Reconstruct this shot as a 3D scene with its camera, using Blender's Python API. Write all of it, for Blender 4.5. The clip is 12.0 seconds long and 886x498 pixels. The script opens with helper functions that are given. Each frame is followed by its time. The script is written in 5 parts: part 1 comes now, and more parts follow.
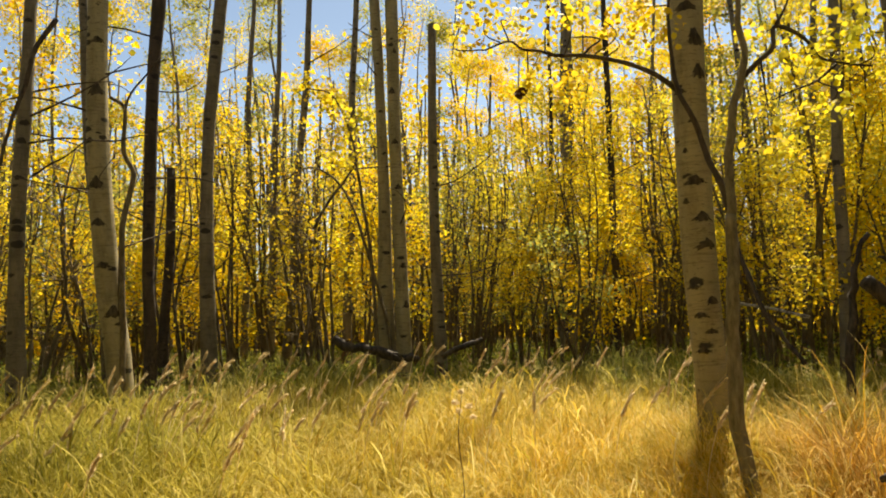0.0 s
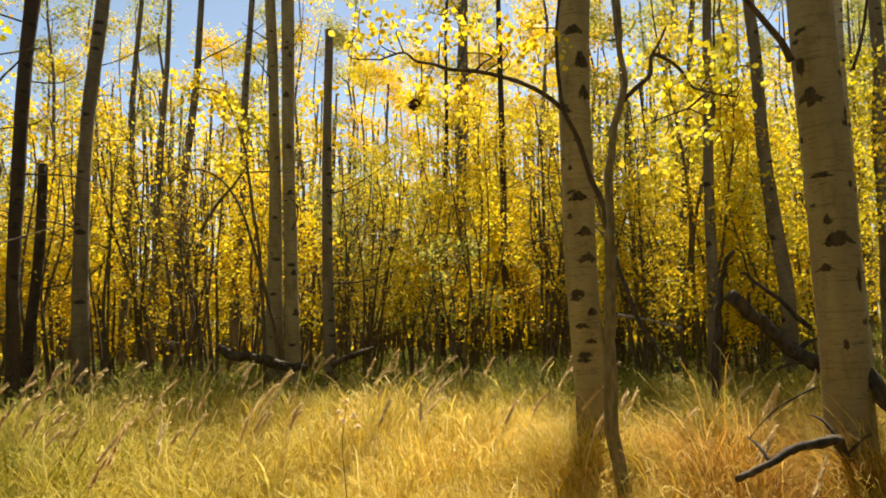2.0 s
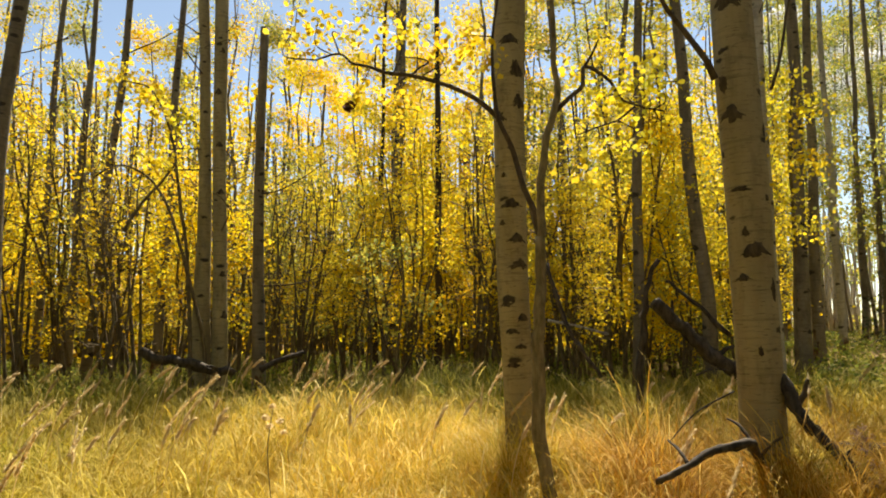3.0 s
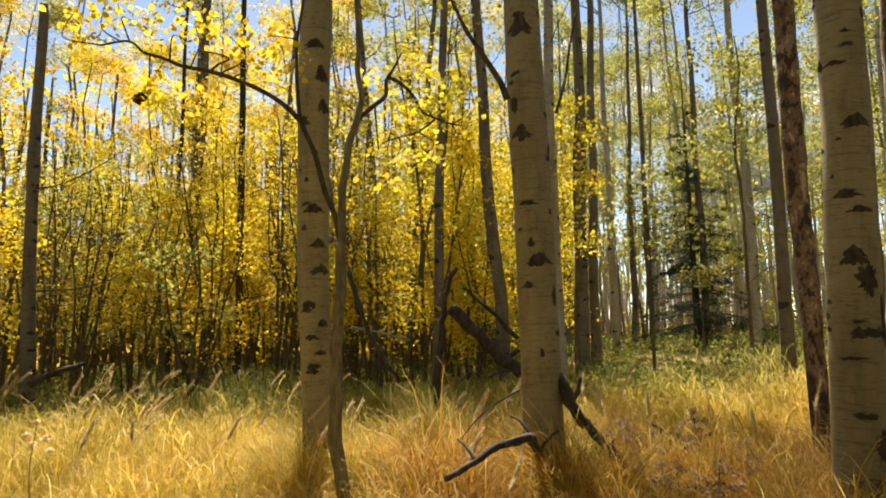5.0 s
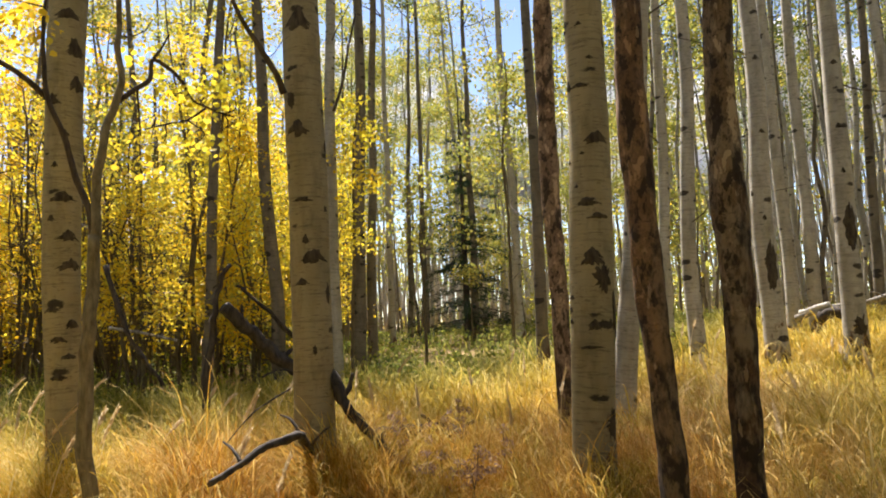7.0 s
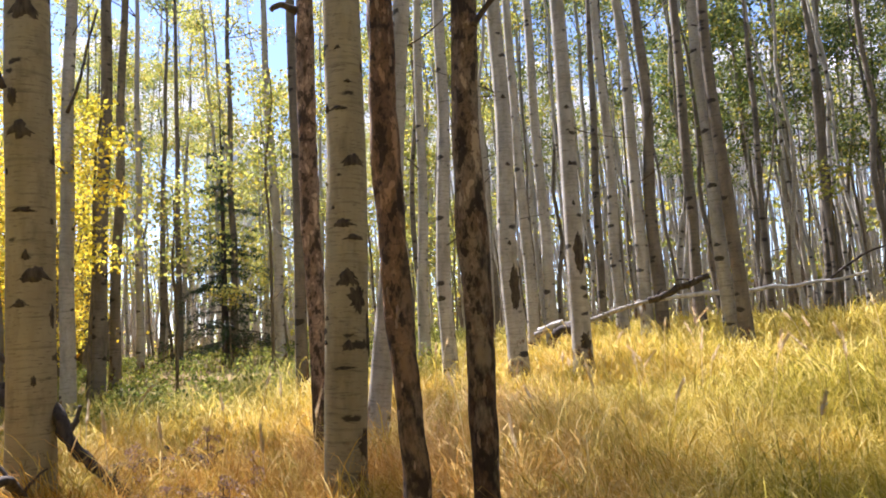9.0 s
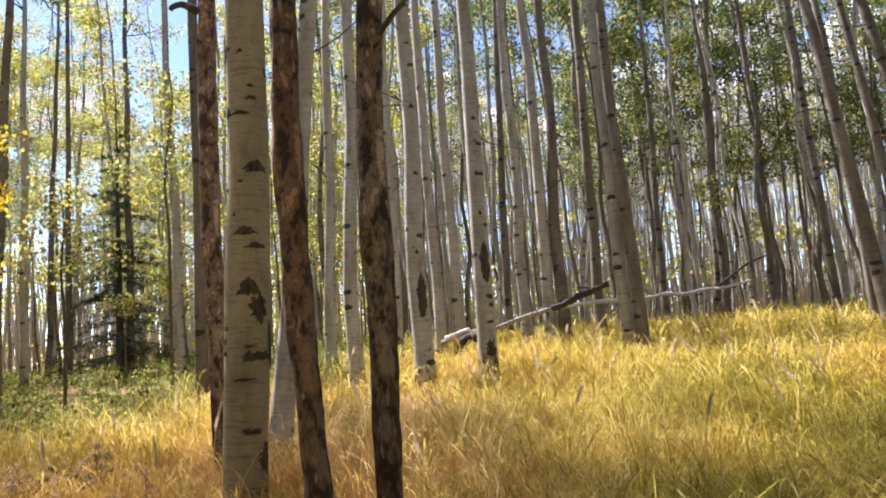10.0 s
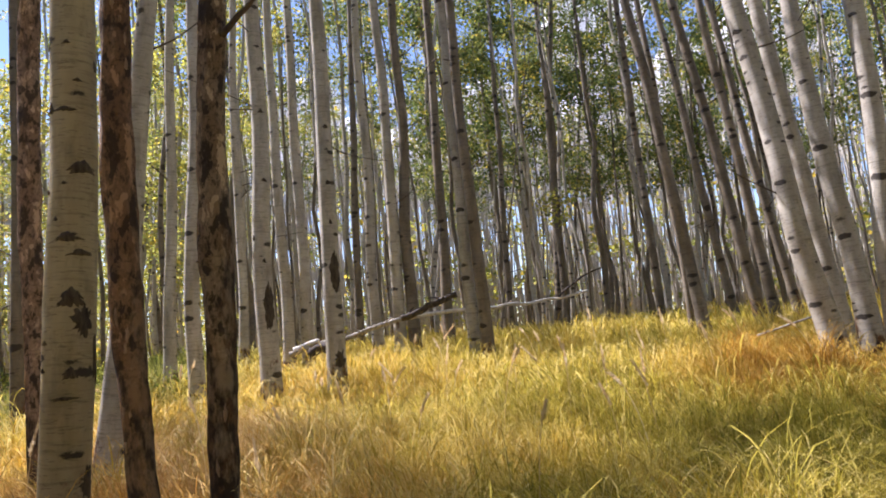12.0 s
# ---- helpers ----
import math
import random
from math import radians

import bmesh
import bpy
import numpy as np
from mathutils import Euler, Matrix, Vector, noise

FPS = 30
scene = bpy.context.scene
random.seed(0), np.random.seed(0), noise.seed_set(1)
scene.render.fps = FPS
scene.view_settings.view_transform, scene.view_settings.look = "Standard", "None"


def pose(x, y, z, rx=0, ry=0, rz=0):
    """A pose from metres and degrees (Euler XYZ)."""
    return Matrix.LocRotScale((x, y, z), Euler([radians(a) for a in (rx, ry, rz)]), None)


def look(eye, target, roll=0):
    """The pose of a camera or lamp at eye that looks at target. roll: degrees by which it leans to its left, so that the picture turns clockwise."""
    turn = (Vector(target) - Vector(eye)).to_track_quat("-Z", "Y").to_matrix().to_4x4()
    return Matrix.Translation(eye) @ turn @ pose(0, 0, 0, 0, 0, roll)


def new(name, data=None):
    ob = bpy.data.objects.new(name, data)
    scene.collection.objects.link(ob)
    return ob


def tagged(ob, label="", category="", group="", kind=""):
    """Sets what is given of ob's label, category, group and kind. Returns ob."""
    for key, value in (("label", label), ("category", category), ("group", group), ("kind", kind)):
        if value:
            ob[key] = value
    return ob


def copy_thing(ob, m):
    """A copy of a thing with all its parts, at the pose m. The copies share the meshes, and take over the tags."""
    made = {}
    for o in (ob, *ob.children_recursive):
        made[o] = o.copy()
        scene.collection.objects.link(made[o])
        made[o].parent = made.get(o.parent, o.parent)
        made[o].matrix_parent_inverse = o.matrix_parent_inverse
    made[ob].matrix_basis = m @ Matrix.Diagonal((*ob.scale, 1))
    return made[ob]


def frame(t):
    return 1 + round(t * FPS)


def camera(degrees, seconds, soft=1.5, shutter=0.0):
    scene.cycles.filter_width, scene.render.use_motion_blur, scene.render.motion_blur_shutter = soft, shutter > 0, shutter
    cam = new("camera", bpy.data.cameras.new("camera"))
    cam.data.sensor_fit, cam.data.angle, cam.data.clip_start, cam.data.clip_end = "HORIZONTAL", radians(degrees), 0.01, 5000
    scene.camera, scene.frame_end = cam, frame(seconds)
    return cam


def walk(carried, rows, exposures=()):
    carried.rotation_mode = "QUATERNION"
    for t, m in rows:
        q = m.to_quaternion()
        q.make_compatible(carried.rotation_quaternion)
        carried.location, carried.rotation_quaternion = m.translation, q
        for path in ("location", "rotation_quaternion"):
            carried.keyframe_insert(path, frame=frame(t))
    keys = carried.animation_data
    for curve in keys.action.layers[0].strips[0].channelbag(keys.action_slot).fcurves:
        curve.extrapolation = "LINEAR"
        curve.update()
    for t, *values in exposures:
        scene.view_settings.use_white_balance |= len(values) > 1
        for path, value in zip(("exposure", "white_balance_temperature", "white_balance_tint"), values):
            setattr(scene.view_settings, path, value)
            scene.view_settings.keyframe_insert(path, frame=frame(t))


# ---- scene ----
cam = camera(64.17, 12.0, soft=1.9)
# seconds, eye x, y, z, yaw, pitch, roll
ROWS = [
    (0.0, -0.000, 0.000, 1.350, 0.12, 5.88, 1.71),
    (0.5, 0.008, -0.005, 1.348, -2.51, 6.06, 1.69),
    (1.0, 0.013, -0.009, 1.351, -3.96, 6.13, 1.67),
    (1.5, 0.021, -0.018, 1.349, -6.21, 6.25, 1.69),
    (2.0, 0.029, -0.014, 1.351, -8.48, 6.36, 1.33),
    (2.5, 0.035, -0.014, 1.348, -11.01, 6.50, 1.00),
    (3.0, 0.043, -0.011, 1.352, -13.85, 6.61, 0.84),
    (3.2, 0.051, -0.015, 1.354, -15.14, 6.66, 0.83),
    (4.8, 0.081, -0.049, 1.336, -27.90, 6.86, 1.45),
    (5.0, 0.078, -0.048, 1.336, -29.35, 6.92, 1.49),
    (5.5, 0.082, -0.056, 1.333, -33.14, 5.60, 1.68),
    (6.0, 0.087, -0.064, 1.331, -37.28, 5.79, 1.91),
    (6.5, 0.099, -0.077, 1.333, -41.48, 5.92, 2.21),
    (7.0, 0.100, -0.095, 1.333, -46.92, 6.07, 2.54),
    (7.2, 0.105, -0.107, 1.329, -48.70, 6.14, 2.66),
    (8.8, 0.144, -0.145, 1.333, -64.00, 6.52, 3.56),
    (9.0, 0.151, -0.149, 1.332, -65.64, 6.71, 3.64),
    (9.5, 0.155, -0.165, 1.333, -69.94, 6.90, 3.99),
    (10.0, 0.160, -0.177, 1.332, -72.94, 6.89, 4.27),
    (10.5, 0.158, -0.194, 1.331, -76.76, 6.85, 4.54),
    (11.0, 0.162, -0.206, 1.328, -79.83, 6.85, 4.69),
    (11.5, 0.159, -0.217, 1.333, -82.64, 6.79, 4.84),
    (12.0, 0.162, -0.225, 1.334, -84.76, 6.73, 4.95),
]
walk(cam, [(t, pose(x, y, z, 90 + pitch, roll, yaw)) for t, x, y, z, yaw, pitch, roll in ROWS],
     [(0.0, 0.99, 8400.0, 7.0), (3.0, 1.05, 8050.0, 7.0), (5.5, 1.07, 7400.0, 11.0), (7.0, 1.36, 6750.0, 15.0), (9.0, 1.75, 5900.0, 24.0), (10.5, 1.54, 5950.0, 25.0), (12.0, 1.44, 5950.0, 25.0)])

# ---- light ----
SUN_AZ, SUN_EL = radians(24.0), radians(51.0)     # azimuth from +y towards +x
world = bpy.data.worlds.new("sky")
scene.world = world
world.use_nodes = True
wn = world.node_tree.nodes
sky = wn.new("ShaderNodeTexSky")
sky.sky_type, sky.sun_disc = "NISHITA", False
sky.altitude, sky.dust_density, sky.ozone_density = 1800.0, 0.6, 1.0
sky.sun_elevation, sky.sun_rotation = SUN_EL, SUN_AZ
world.node_tree.links.new(sky.outputs[0], wn["Background"].inputs[0])
wn["Background"].inputs[1].default_value = 0.095
sun = new("sun", bpy.data.lights.new("sun", "SUN"))
sun.data.energy, sun.data.angle, sun.data.color = 5.0, radians(0.53), (1.0, 0.94, 0.85)
to_sun = Vector((math.sin(SUN_AZ) * math.cos(SUN_EL), math.cos(SUN_AZ) * math.cos(SUN_EL), math.sin(SUN_EL)))
sun.matrix_world = look(to_sun * 50, (0, 0, 0))


# ---- materials ----
def material(name):
    m = bpy.data.materials.new(name)
    m.use_nodes = True
    m.node_tree.nodes.clear()
    return m, m.node_tree.nodes, m.node_tree.links


def node(nodes, kind, **values):
    n = nodes.new("ShaderNode" + kind)
    for key, value in values.items():
        if key in ("operation", "data_type", "blend_type", "feature", "distance"):
            exec_set(n, key, value)
        else:
            n.inputs[key.replace("_", " ")].default_value = value
    return n


def exec_set(n, key, value):
    if key == "operation":
        n.operation = value
    elif key == "data_type":
        n.data_type = value
    elif key == "blend_type":
        n.blend_type = value
    elif key == "feature":
        n.feature = value
    elif key == "distance":
        n.distance = value


def ramp(nodes, links, source, stops):
    """A colour ramp over source; stops of (position, (r, g, b))."""
    r = nodes.new("ShaderNodeValToRGB")
    els = r.color_ramp.elements
    while len(els) < len(stops):
        els.new(0.5)
    for e, (at, c) in zip(els, stops):
        e.position, e.color = at, (*c, 1)
    links.new(source, r.inputs[0])
    return r.outputs[0]


def mix(nodes, links, fac, a, b, how="MIX"):
    m = nodes.new("ShaderNodeMixRGB")
    m.blend_type = how
    for slot, v in ((0, fac), (1, a), (2, b)):
        if isinstance(v, (float, int)):
            m.inputs[slot].default_value = v
        elif isinstance(v, tuple):
            m.inputs[slot].default_value = (*v, 1)
        else:
            links.new(v, m.inputs[slot])
    return m.outputs[0]


def finish(m, nodes, links, colour, rough=0.8, bump=None, strength=0.3, depth=0.01, thin=0.0, thin_colour=None, spec=0.3):
    out = nodes.new("ShaderNodeOutputMaterial")
    p = nodes.new("ShaderNodeBsdfPrincipled")
    p.inputs["Roughness"].default_value = rough
    p.inputs["Specular IOR Level"].default_value = spec
    links.new(colour, p.inputs["Base Color"])
    if bump is not None:
        b = nodes.new("ShaderNodeBump")
        b.inputs["Strength"].default_value, b.inputs["Distance"].default_value = strength, depth
        links.new(bump, b.inputs["Height"])
        links.new(b.outputs[0], p.inputs["Normal"])
    if thin:
        t = nodes.new("ShaderNodeBsdfTranslucent")
        links.new(thin_colour or colour, t.inputs[0])
        x = nodes.new("ShaderNodeMixShader")
        x.inputs[0].default_value = thin
        links.new(p.outputs[0], x.inputs[1])
        links.new(t.outputs[0], x.inputs[2])
        links.new(x.outputs[0], out.inputs[0])
    else:
        links.new(p.outputs[0], out.inputs[0])
    return m


def mapped(nodes, links, source, scale):
    mp = nodes.new("ShaderNodeMapping")
    mp.inputs["Scale"].default_value = scale
    links.new(source, mp.inputs["Vector"])
    return mp.outputs[0]


def bark(name, base, pale, scar, eyes=0.5, patch=0.0, patch_colour=(0.2, 0.1, 0.05)):
    """Aspen bark: pale skin, level pores, black eye-shaped branch scars, rough dark foot."""
    m, n, k = material(name)
    uv = n.new("ShaderNodeUVMap").outputs[0]
    rnd = n.new("ShaderNodeObjectInfo").outputs["Random"]
    shift = n.new("ShaderNodeVectorMath")
    shift.operation = "ADD"
    spread = n.new("ShaderNodeMath")
    spread.operation = "MULTIPLY"
    spread.inputs[1].default_value = 37.0
    k.new(rnd, spread.inputs[0])
    comb = n.new("ShaderNodeCombineXYZ")
    k.new(spread.outputs[0], comb.inputs[1])
    k.new(spread.outputs[0], comb.inputs[2])
    k.new(uv, shift.inputs[0])
    k.new(comb.outputs[0], shift.inputs[1])
    uv = shift.outputs[0]
    # large tone
    tone = node(n, "TexNoise", Scale=1.0, Detail=4.0, Roughness=0.6)
    k.new(mapped(n, k, uv, (5, 1.6, 1)), tone.inputs["Vector"])
    col = ramp(n, k, tone.outputs[0], [(0.3, base), (0.7, pale)])
    # broad grey weather stains and faint level bands
    stain = node(n, "TexNoise", Scale=1.0, Detail=5.0, Roughness=0.65)
    k.new(mapped(n, k, uv, (9, 3.2, 1)), stain.inputs["Vector"])
    col = mix(n, k, ramp(n, k, stain.outputs[0], [(0.52, (0, 0, 0)), (0.74, (0.6, 0.6, 0.6))]), col, tuple(0.5 * c for c in base))
    bands = node(n, "TexNoise", Scale=1.0, Detail=4.0, Roughness=0.7)
    k.new(mapped(n, k, uv, (2.2, 34, 1)), bands.inputs["Vector"])
    col = mix(n, k, ramp(n, k, bands.outputs[0], [(0.52, (0, 0, 0)), (0.7, (0.5, 0.5, 0.5))]), col, tuple(0.4 * c for c in base))
    # level pores
    pores = node(n, "TexNoise", Scale=1.0, Detail=3.0, Roughness=0.65)
    k.new(mapped(n, k, uv, (14, 80, 1)), pores.inputs["Vector"])
    pm = ramp(n, k, pores.outputs[0], [(0.57, (0, 0, 0)), (0.66, (1, 1, 1))])
    half = mix(n, k, 0.45, (0, 0, 0), pm)
    col = mix(n, k, half, col, scar)
    # eyes and level scars, by cells wide and low
    warp = node(n, "TexNoise", Scale=14.0, Detail=4.0, Roughness=0.7)
    k.new(uv, warp.inputs["Vector"])
    wv = n.new("ShaderNodeVectorMath")
    wv.operation = "MULTIPLY_ADD"
    k.new(warp.outputs["Color"], wv.inputs[0])
    wv.inputs[1].default_value = (0.10, 0.075, 0)
    k.new(uv, wv.inputs[2])
    cells = node(n, "TexVoronoi", Scale=1.0, Randomness=1.0)
    k.new(mapped(n, k, wv.outputs[0], (4.0, 10.0, 1)), cells.inputs["Vector"])
    size = n.new("ShaderNodeMath")
    size.operation = "MULTIPLY"
    size.inputs[1].default_value = eyes
    sep = n.new("ShaderNodeSeparateColor")
    k.new(cells.outputs["Color"], sep.inputs[0])
    power = n.new("ShaderNodeMath")
    power.operation = "POWER"
    power.inputs[1].default_value = 1.7
    k.new(sep.outputs[0], power.inputs[0])
    k.new(power.outputs[0], size.inputs[0])
    inside = n.new("ShaderNodeMath")
    inside.operation = "SUBTRACT"
    k.new(size.outputs[0], inside.inputs[0])
    k.new(cells.outputs["Distance"], inside.inputs[1])
    em = ramp(n, k, inside.outputs[0], [(0.0, (0, 0, 0)), (0.07, (0.95, 0.95, 0.95))])
    col = mix(n, k, em, col, scar)
    # broken patches that climb from the foot
    foot = n.new("ShaderNodeSeparateXYZ")
    raw = n.new("ShaderNodeUVMap").outputs[0]
    k.new(raw, foot.inputs[0])
    fm = n.new("ShaderNodeMapRange")
    fm.inputs[1].default_value, fm.inputs[2].default_value = 0.1, 1.3
    fm.inputs[3].default_value, fm.inputs[4].default_value = 0.58 + patch, 0.27 + patch
    k.new(foot.outputs[1], fm.inputs[0])
    rough = node(n, "TexNoise", Scale=1.0, Detail=6.0, Roughness=0.7)
    k.new(mapped(n, k, uv, (7, 3.5, 1)), rough.inputs["Vector"])
    d = n.new("ShaderNodeMath")
    d.operation = "SUBTRACT"
    k.new(fm.outputs[0], d.inputs[0])
    k.new(rough.outputs[0], d.inputs[1])
    rm = ramp(n, k, d.outputs[0], [(0.0, (0, 0, 0)), (0.06, (1, 1, 1))])
    inner = node(n, "TexNoise", Scale=1.0, Detail=5.0, Roughness=0.7)
    k.new(mapped(n, k, uv, (30, 18, 1)), inner.inputs["Vector"])
    pcol = ramp(n, k, inner.outputs[0], [(0.35, scar), (0.65, patch_colour)])
    col = mix(n, k, rm, col, pcol)
    relief = mix(n, k, 0.5, pm, mix(n, k, rm, em, inner.outputs[0]))
    return finish(m, n, k, col, 0.75, relief, 0.35, 0.0015)


def flaking_bark(name, skin, worn, under, pit, level):
    """Old bark: shredded upright plates of skin above a ragged line at about level metres, darker torn under-bark below it."""
    m, n, k = material(name)
    uv = n.new("ShaderNodeUVMap").outputs[0]
    sep = n.new("ShaderNodeSeparateXYZ")
    k.new(uv, sep.inputs[0])
    warp = node(n, "TexNoise", Scale=9.0, Detail=4.0, Roughness=0.7)
    k.new(uv, warp.inputs["Vector"])
    bent = n.new("ShaderNodeVectorMath")
    bent.operation = "MULTIPLY_ADD"
    bent.inputs[1].default_value = (0.05, 0.12, 0)
    k.new(warp.outputs["Color"], bent.inputs[0])
    k.new(uv, bent.inputs[2])
    torn = node(n, "TexNoise", Scale=1.0, Detail=8.0, Roughness=0.66)
    k.new(mapped(n, k, bent.outputs[0], (7, 2.0, 1)), torn.inputs["Vector"])
    rise = n.new("ShaderNodeMapRange")
    rise.inputs[1].default_value, rise.inputs[2].default_value = level - 0.8, level + 0.8
    rise.inputs[3].default_value, rise.inputs[4].default_value = -0.12, 0.08
    k.new(sep.outputs[1], rise.inputs[0])
    add = n.new("ShaderNodeMath")
    add.operation = "ADD"
    k.new(torn.outputs[0], add.inputs[0])
    k.new(rise.outputs[0], add.inputs[1])
    mask = ramp(n, k, add.outputs[0], [(0.44, (0, 0, 0)), (0.53, (1, 1, 1))])
    plates = node(n, "TexVoronoi", Scale=1.0, Randomness=1.0)
    k.new(mapped(n, k, bent.outputs[0], (24, 13, 1)), plates.inputs["Vector"])
    tone = n.new("ShaderNodeSeparateColor")
    k.new(plates.outputs["Color"], tone.inputs[0])
    grain = node(n, "TexNoise", Scale=1.0, Detail=7.0, Roughness=0.72)
    k.new(mapped(n, k, uv, (34, 16, 1)), grain.inputs["Vector"])
    lines = node(n, "TexNoise", Scale=1.0, Detail=5.0, Roughness=0.7)
    k.new(mapped(n, k, bent.outputs[0], (10, 60, 1)), lines.inputs["Vector"])
    stain = node(n, "TexNoise", Scale=1.0, Detail=5.0, Roughness=0.6)
    k.new(mapped(n, k, uv, (6, 2.5, 1)), stain.inputs["Vector"])
    upper = mix(n, k, tone.outputs[0], skin, tuple(0.6 * a + 0.4 * b for a, b in zip(skin, worn)))
    upper = mix(n, k, ramp(n, k, stain.outputs[0], [(0.42, (0.9, 0.9, 0.9)), (0.6, (0, 0, 0))]), upper, worn)
    upper = mix(n, k, ramp(n, k, lines.outputs[0], [(0.55, (0, 0, 0)), (0.66, (0.8, 0.8, 0.8))]), upper, pit)
    upper = mix(n, k, ramp(n, k, grain.outputs[0], [(0.36, (0.85, 0.85, 0.85)), (0.5, (0, 0, 0))]), upper, pit)
    blots = node(n, "TexNoise", Scale=1.0, Detail=6.0, Roughness=0.62)
    k.new(mapped(n, k, bent.outputs[0], (11, 6, 1)), blots.inputs["Vector"])
    upper = mix(n, k, ramp(n, k, blots.outputs[0], [(0.54, (0, 0, 0)), (0.57, (0.9, 0.9, 0.9))]), upper, pit)
    upper = mix(n, k, ramp(n, k, blots.outputs[0], [(0.40, (0.85, 0.85, 0.85)), (0.43, (0, 0, 0))]), upper, tuple(min(1.0, 1.5 * c) for c in skin))
    lower = ramp(n, k, grain.outputs[0], [(0.36, pit), (0.52, under), (0.68, worn)])
    lower = mix(n, k, ramp(n, k, blots.outputs[0], [(0.47, (0, 0, 0)), (0.56, (0.9, 0.9, 0.9))]), lower, pit)
    lower = mix(n, k, ramp(n, k, stain.outputs[0], [(0.52, (0, 0, 0)), (0.62, (0.75, 0.75, 0.75))]), lower, skin)
    col = mix(n, k, mask, lower, upper)
    relief = mix(n, k, 0.5, mix(n, k, 0.5, mask, grain.outputs[0]), mix(n, k, 0.5, tone.outputs[1], lines.outputs[0]))
    return finish(m, n, k, col, 0.88, relief, 1.0, 0.010)


BARK = {
    "white": bark("aspen_bark_pale", (0.285, 0.262, 0.215), (0.49, 0.465, 0.405), (0.035, 0.028, 0.022), 0.42),
    "big": bark("aspen_bark_cream", (0.23, 0.192, 0.11), (0.36, 0.31, 0.19), (0.03, 0.023, 0.016), 0.36),
    "grey": bark("aspen_bark_grey", (0.11, 0.09, 0.065), (0.24, 0.205, 0.155), (0.03, 0.025, 0.02), 0.46),
    "dark": bark("bark_dark", (0.03, 0.022, 0.016), (0.085, 0.06, 0.045), (0.02, 0.015, 0.012), 0.5, 0.15, (0.10, 0.07, 0.05)),
    "red": flaking_bark("bark_russet", (0.38, 0.27, 0.185), (0.22, 0.14, 0.088), (0.13, 0.08, 0.05), (0.045, 0.03, 0.02), 0.7),
    "rust": flaking_bark("bark_rust", (0.22, 0.138, 0.078), (0.115, 0.066, 0.038), (0.17, 0.122, 0.078), (0.025, 0.017, 0.012), 1.5),
    "dark_red": flaking_bark("bark_flaking", (0.26, 0.205, 0.14), (0.14, 0.096, 0.06), (0.085, 0.048, 0.027), (0.022, 0.016, 0.012), 1.55),
}


def twig_bark(name, a, b):
    m, n, k = material(name)
    tc = n.new("ShaderNodeTexCoord").outputs["Object"]
    t = node(n, "TexNoise", Scale=22.0, Detail=4.0, Roughness=0.7)
    k.new(mapped(n, k, tc, (1, 1, 0.3)), t.inputs["Vector"])
    return finish(m, n, k, ramp(n, k, t.outputs[0], [(0.35, a), (0.68, b)]), 0.85, t.outputs[0], 0.5, 0.003)


TWIG = twig_bark("twig_bark", (0.035, 0.025, 0.018), (0.12, 0.09, 0.06))
SAPLING_BARK = twig_bark("sapling_bark", (0.07, 0.052, 0.03), (0.2, 0.16, 0.1))
YOUNG_BARK = twig_bark("young_bark", (0.10, 0.08, 0.045), (0.27, 0.225, 0.14))
DEAD_WOOD = twig_bark("dead_wood", (0.025, 0.02, 0.017), (0.10, 0.08, 0.065))
FAR_BARK = twig_bark("far_bark", (0.28, 0.26, 0.225), (0.62, 0.59, 0.54))
FLAKE = twig_bark("bark_flake_tan", (0.15, 0.10, 0.06), (0.30, 0.22, 0.15))
GREY_WOOD = twig_bark("grey_wood", (0.12, 0.105, 0.09), (0.50, 0.47, 0.42))
BLEACHED = twig_bark("bleached_wood", (0.38, 0.36, 0.33), (0.72, 0.70, 0.66))


def leaf(name, stops, thin=0.5):
    m, n, k = material(name)
    isl = n.new("ShaderNodeNewGeometry").outputs["Random Per Island"]
    col = ramp(n, k, isl, stops)
    patch = node(n, "TexNoise", Scale=0.9, Detail=2.0)
    k.new(n.new("ShaderNodeTexCoord").outputs["Object"], patch.inputs["Vector"])
    hs = n.new("ShaderNodeHueSaturation")
    hue = n.new("ShaderNodeMapRange")
    hue.inputs[1].default_value, hue.inputs[2].default_value = 0.3, 0.7
    hue.inputs[3].default_value, hue.inputs[4].default_value = 0.485, 0.52
    k.new(patch.outputs[0], hue.inputs[0])
    k.new(hue.outputs[0], hs.inputs["Hue"])
    k.new(col, hs.inputs["Color"])
    return finish(m, n, k, hs.outputs[0], 0.55, thin=thin, spec=0.15)


GOLD = leaf("leaf_gold", [(0.0, (0.76, 0.45, 0.02)), (0.35, (0.83, 0.57, 0.03)), (0.7, (0.83, 0.66, 0.05)), (1.0, (0.58, 0.54, 0.07))], 0.6)
YELLOW = leaf("leaf_yellow", [(0.0, (0.74, 0.52, 0.03)), (0.5, (0.80, 0.63, 0.06)), (1.0, (0.54, 0.50, 0.07))], 0.6)
LIME = leaf("leaf_lime", [(0.0, (0.20, 0.24, 0.07)), (0.5, (0.37, 0.38, 0.09)), (0.85, (0.55, 0.49, 0.09)), (1.0, (0.66, 0.48, 0.06))], 0.58)
GREEN = leaf("leaf_green", [(0.0, (0.07, 0.10, 0.035)), (0.6, (0.155, 0.20, 0.055)), (0.9, (0.28, 0.30, 0.075)), (1.0, (0.56, 0.44, 0.05))], 0.52)
HERB = leaf("herb_leaves", [(0.0, (0.09, 0.13, 0.03)), (0.6, (0.23, 0.27, 0.05)), (1.0, (0.44, 0.42, 0.08))], 0.55)
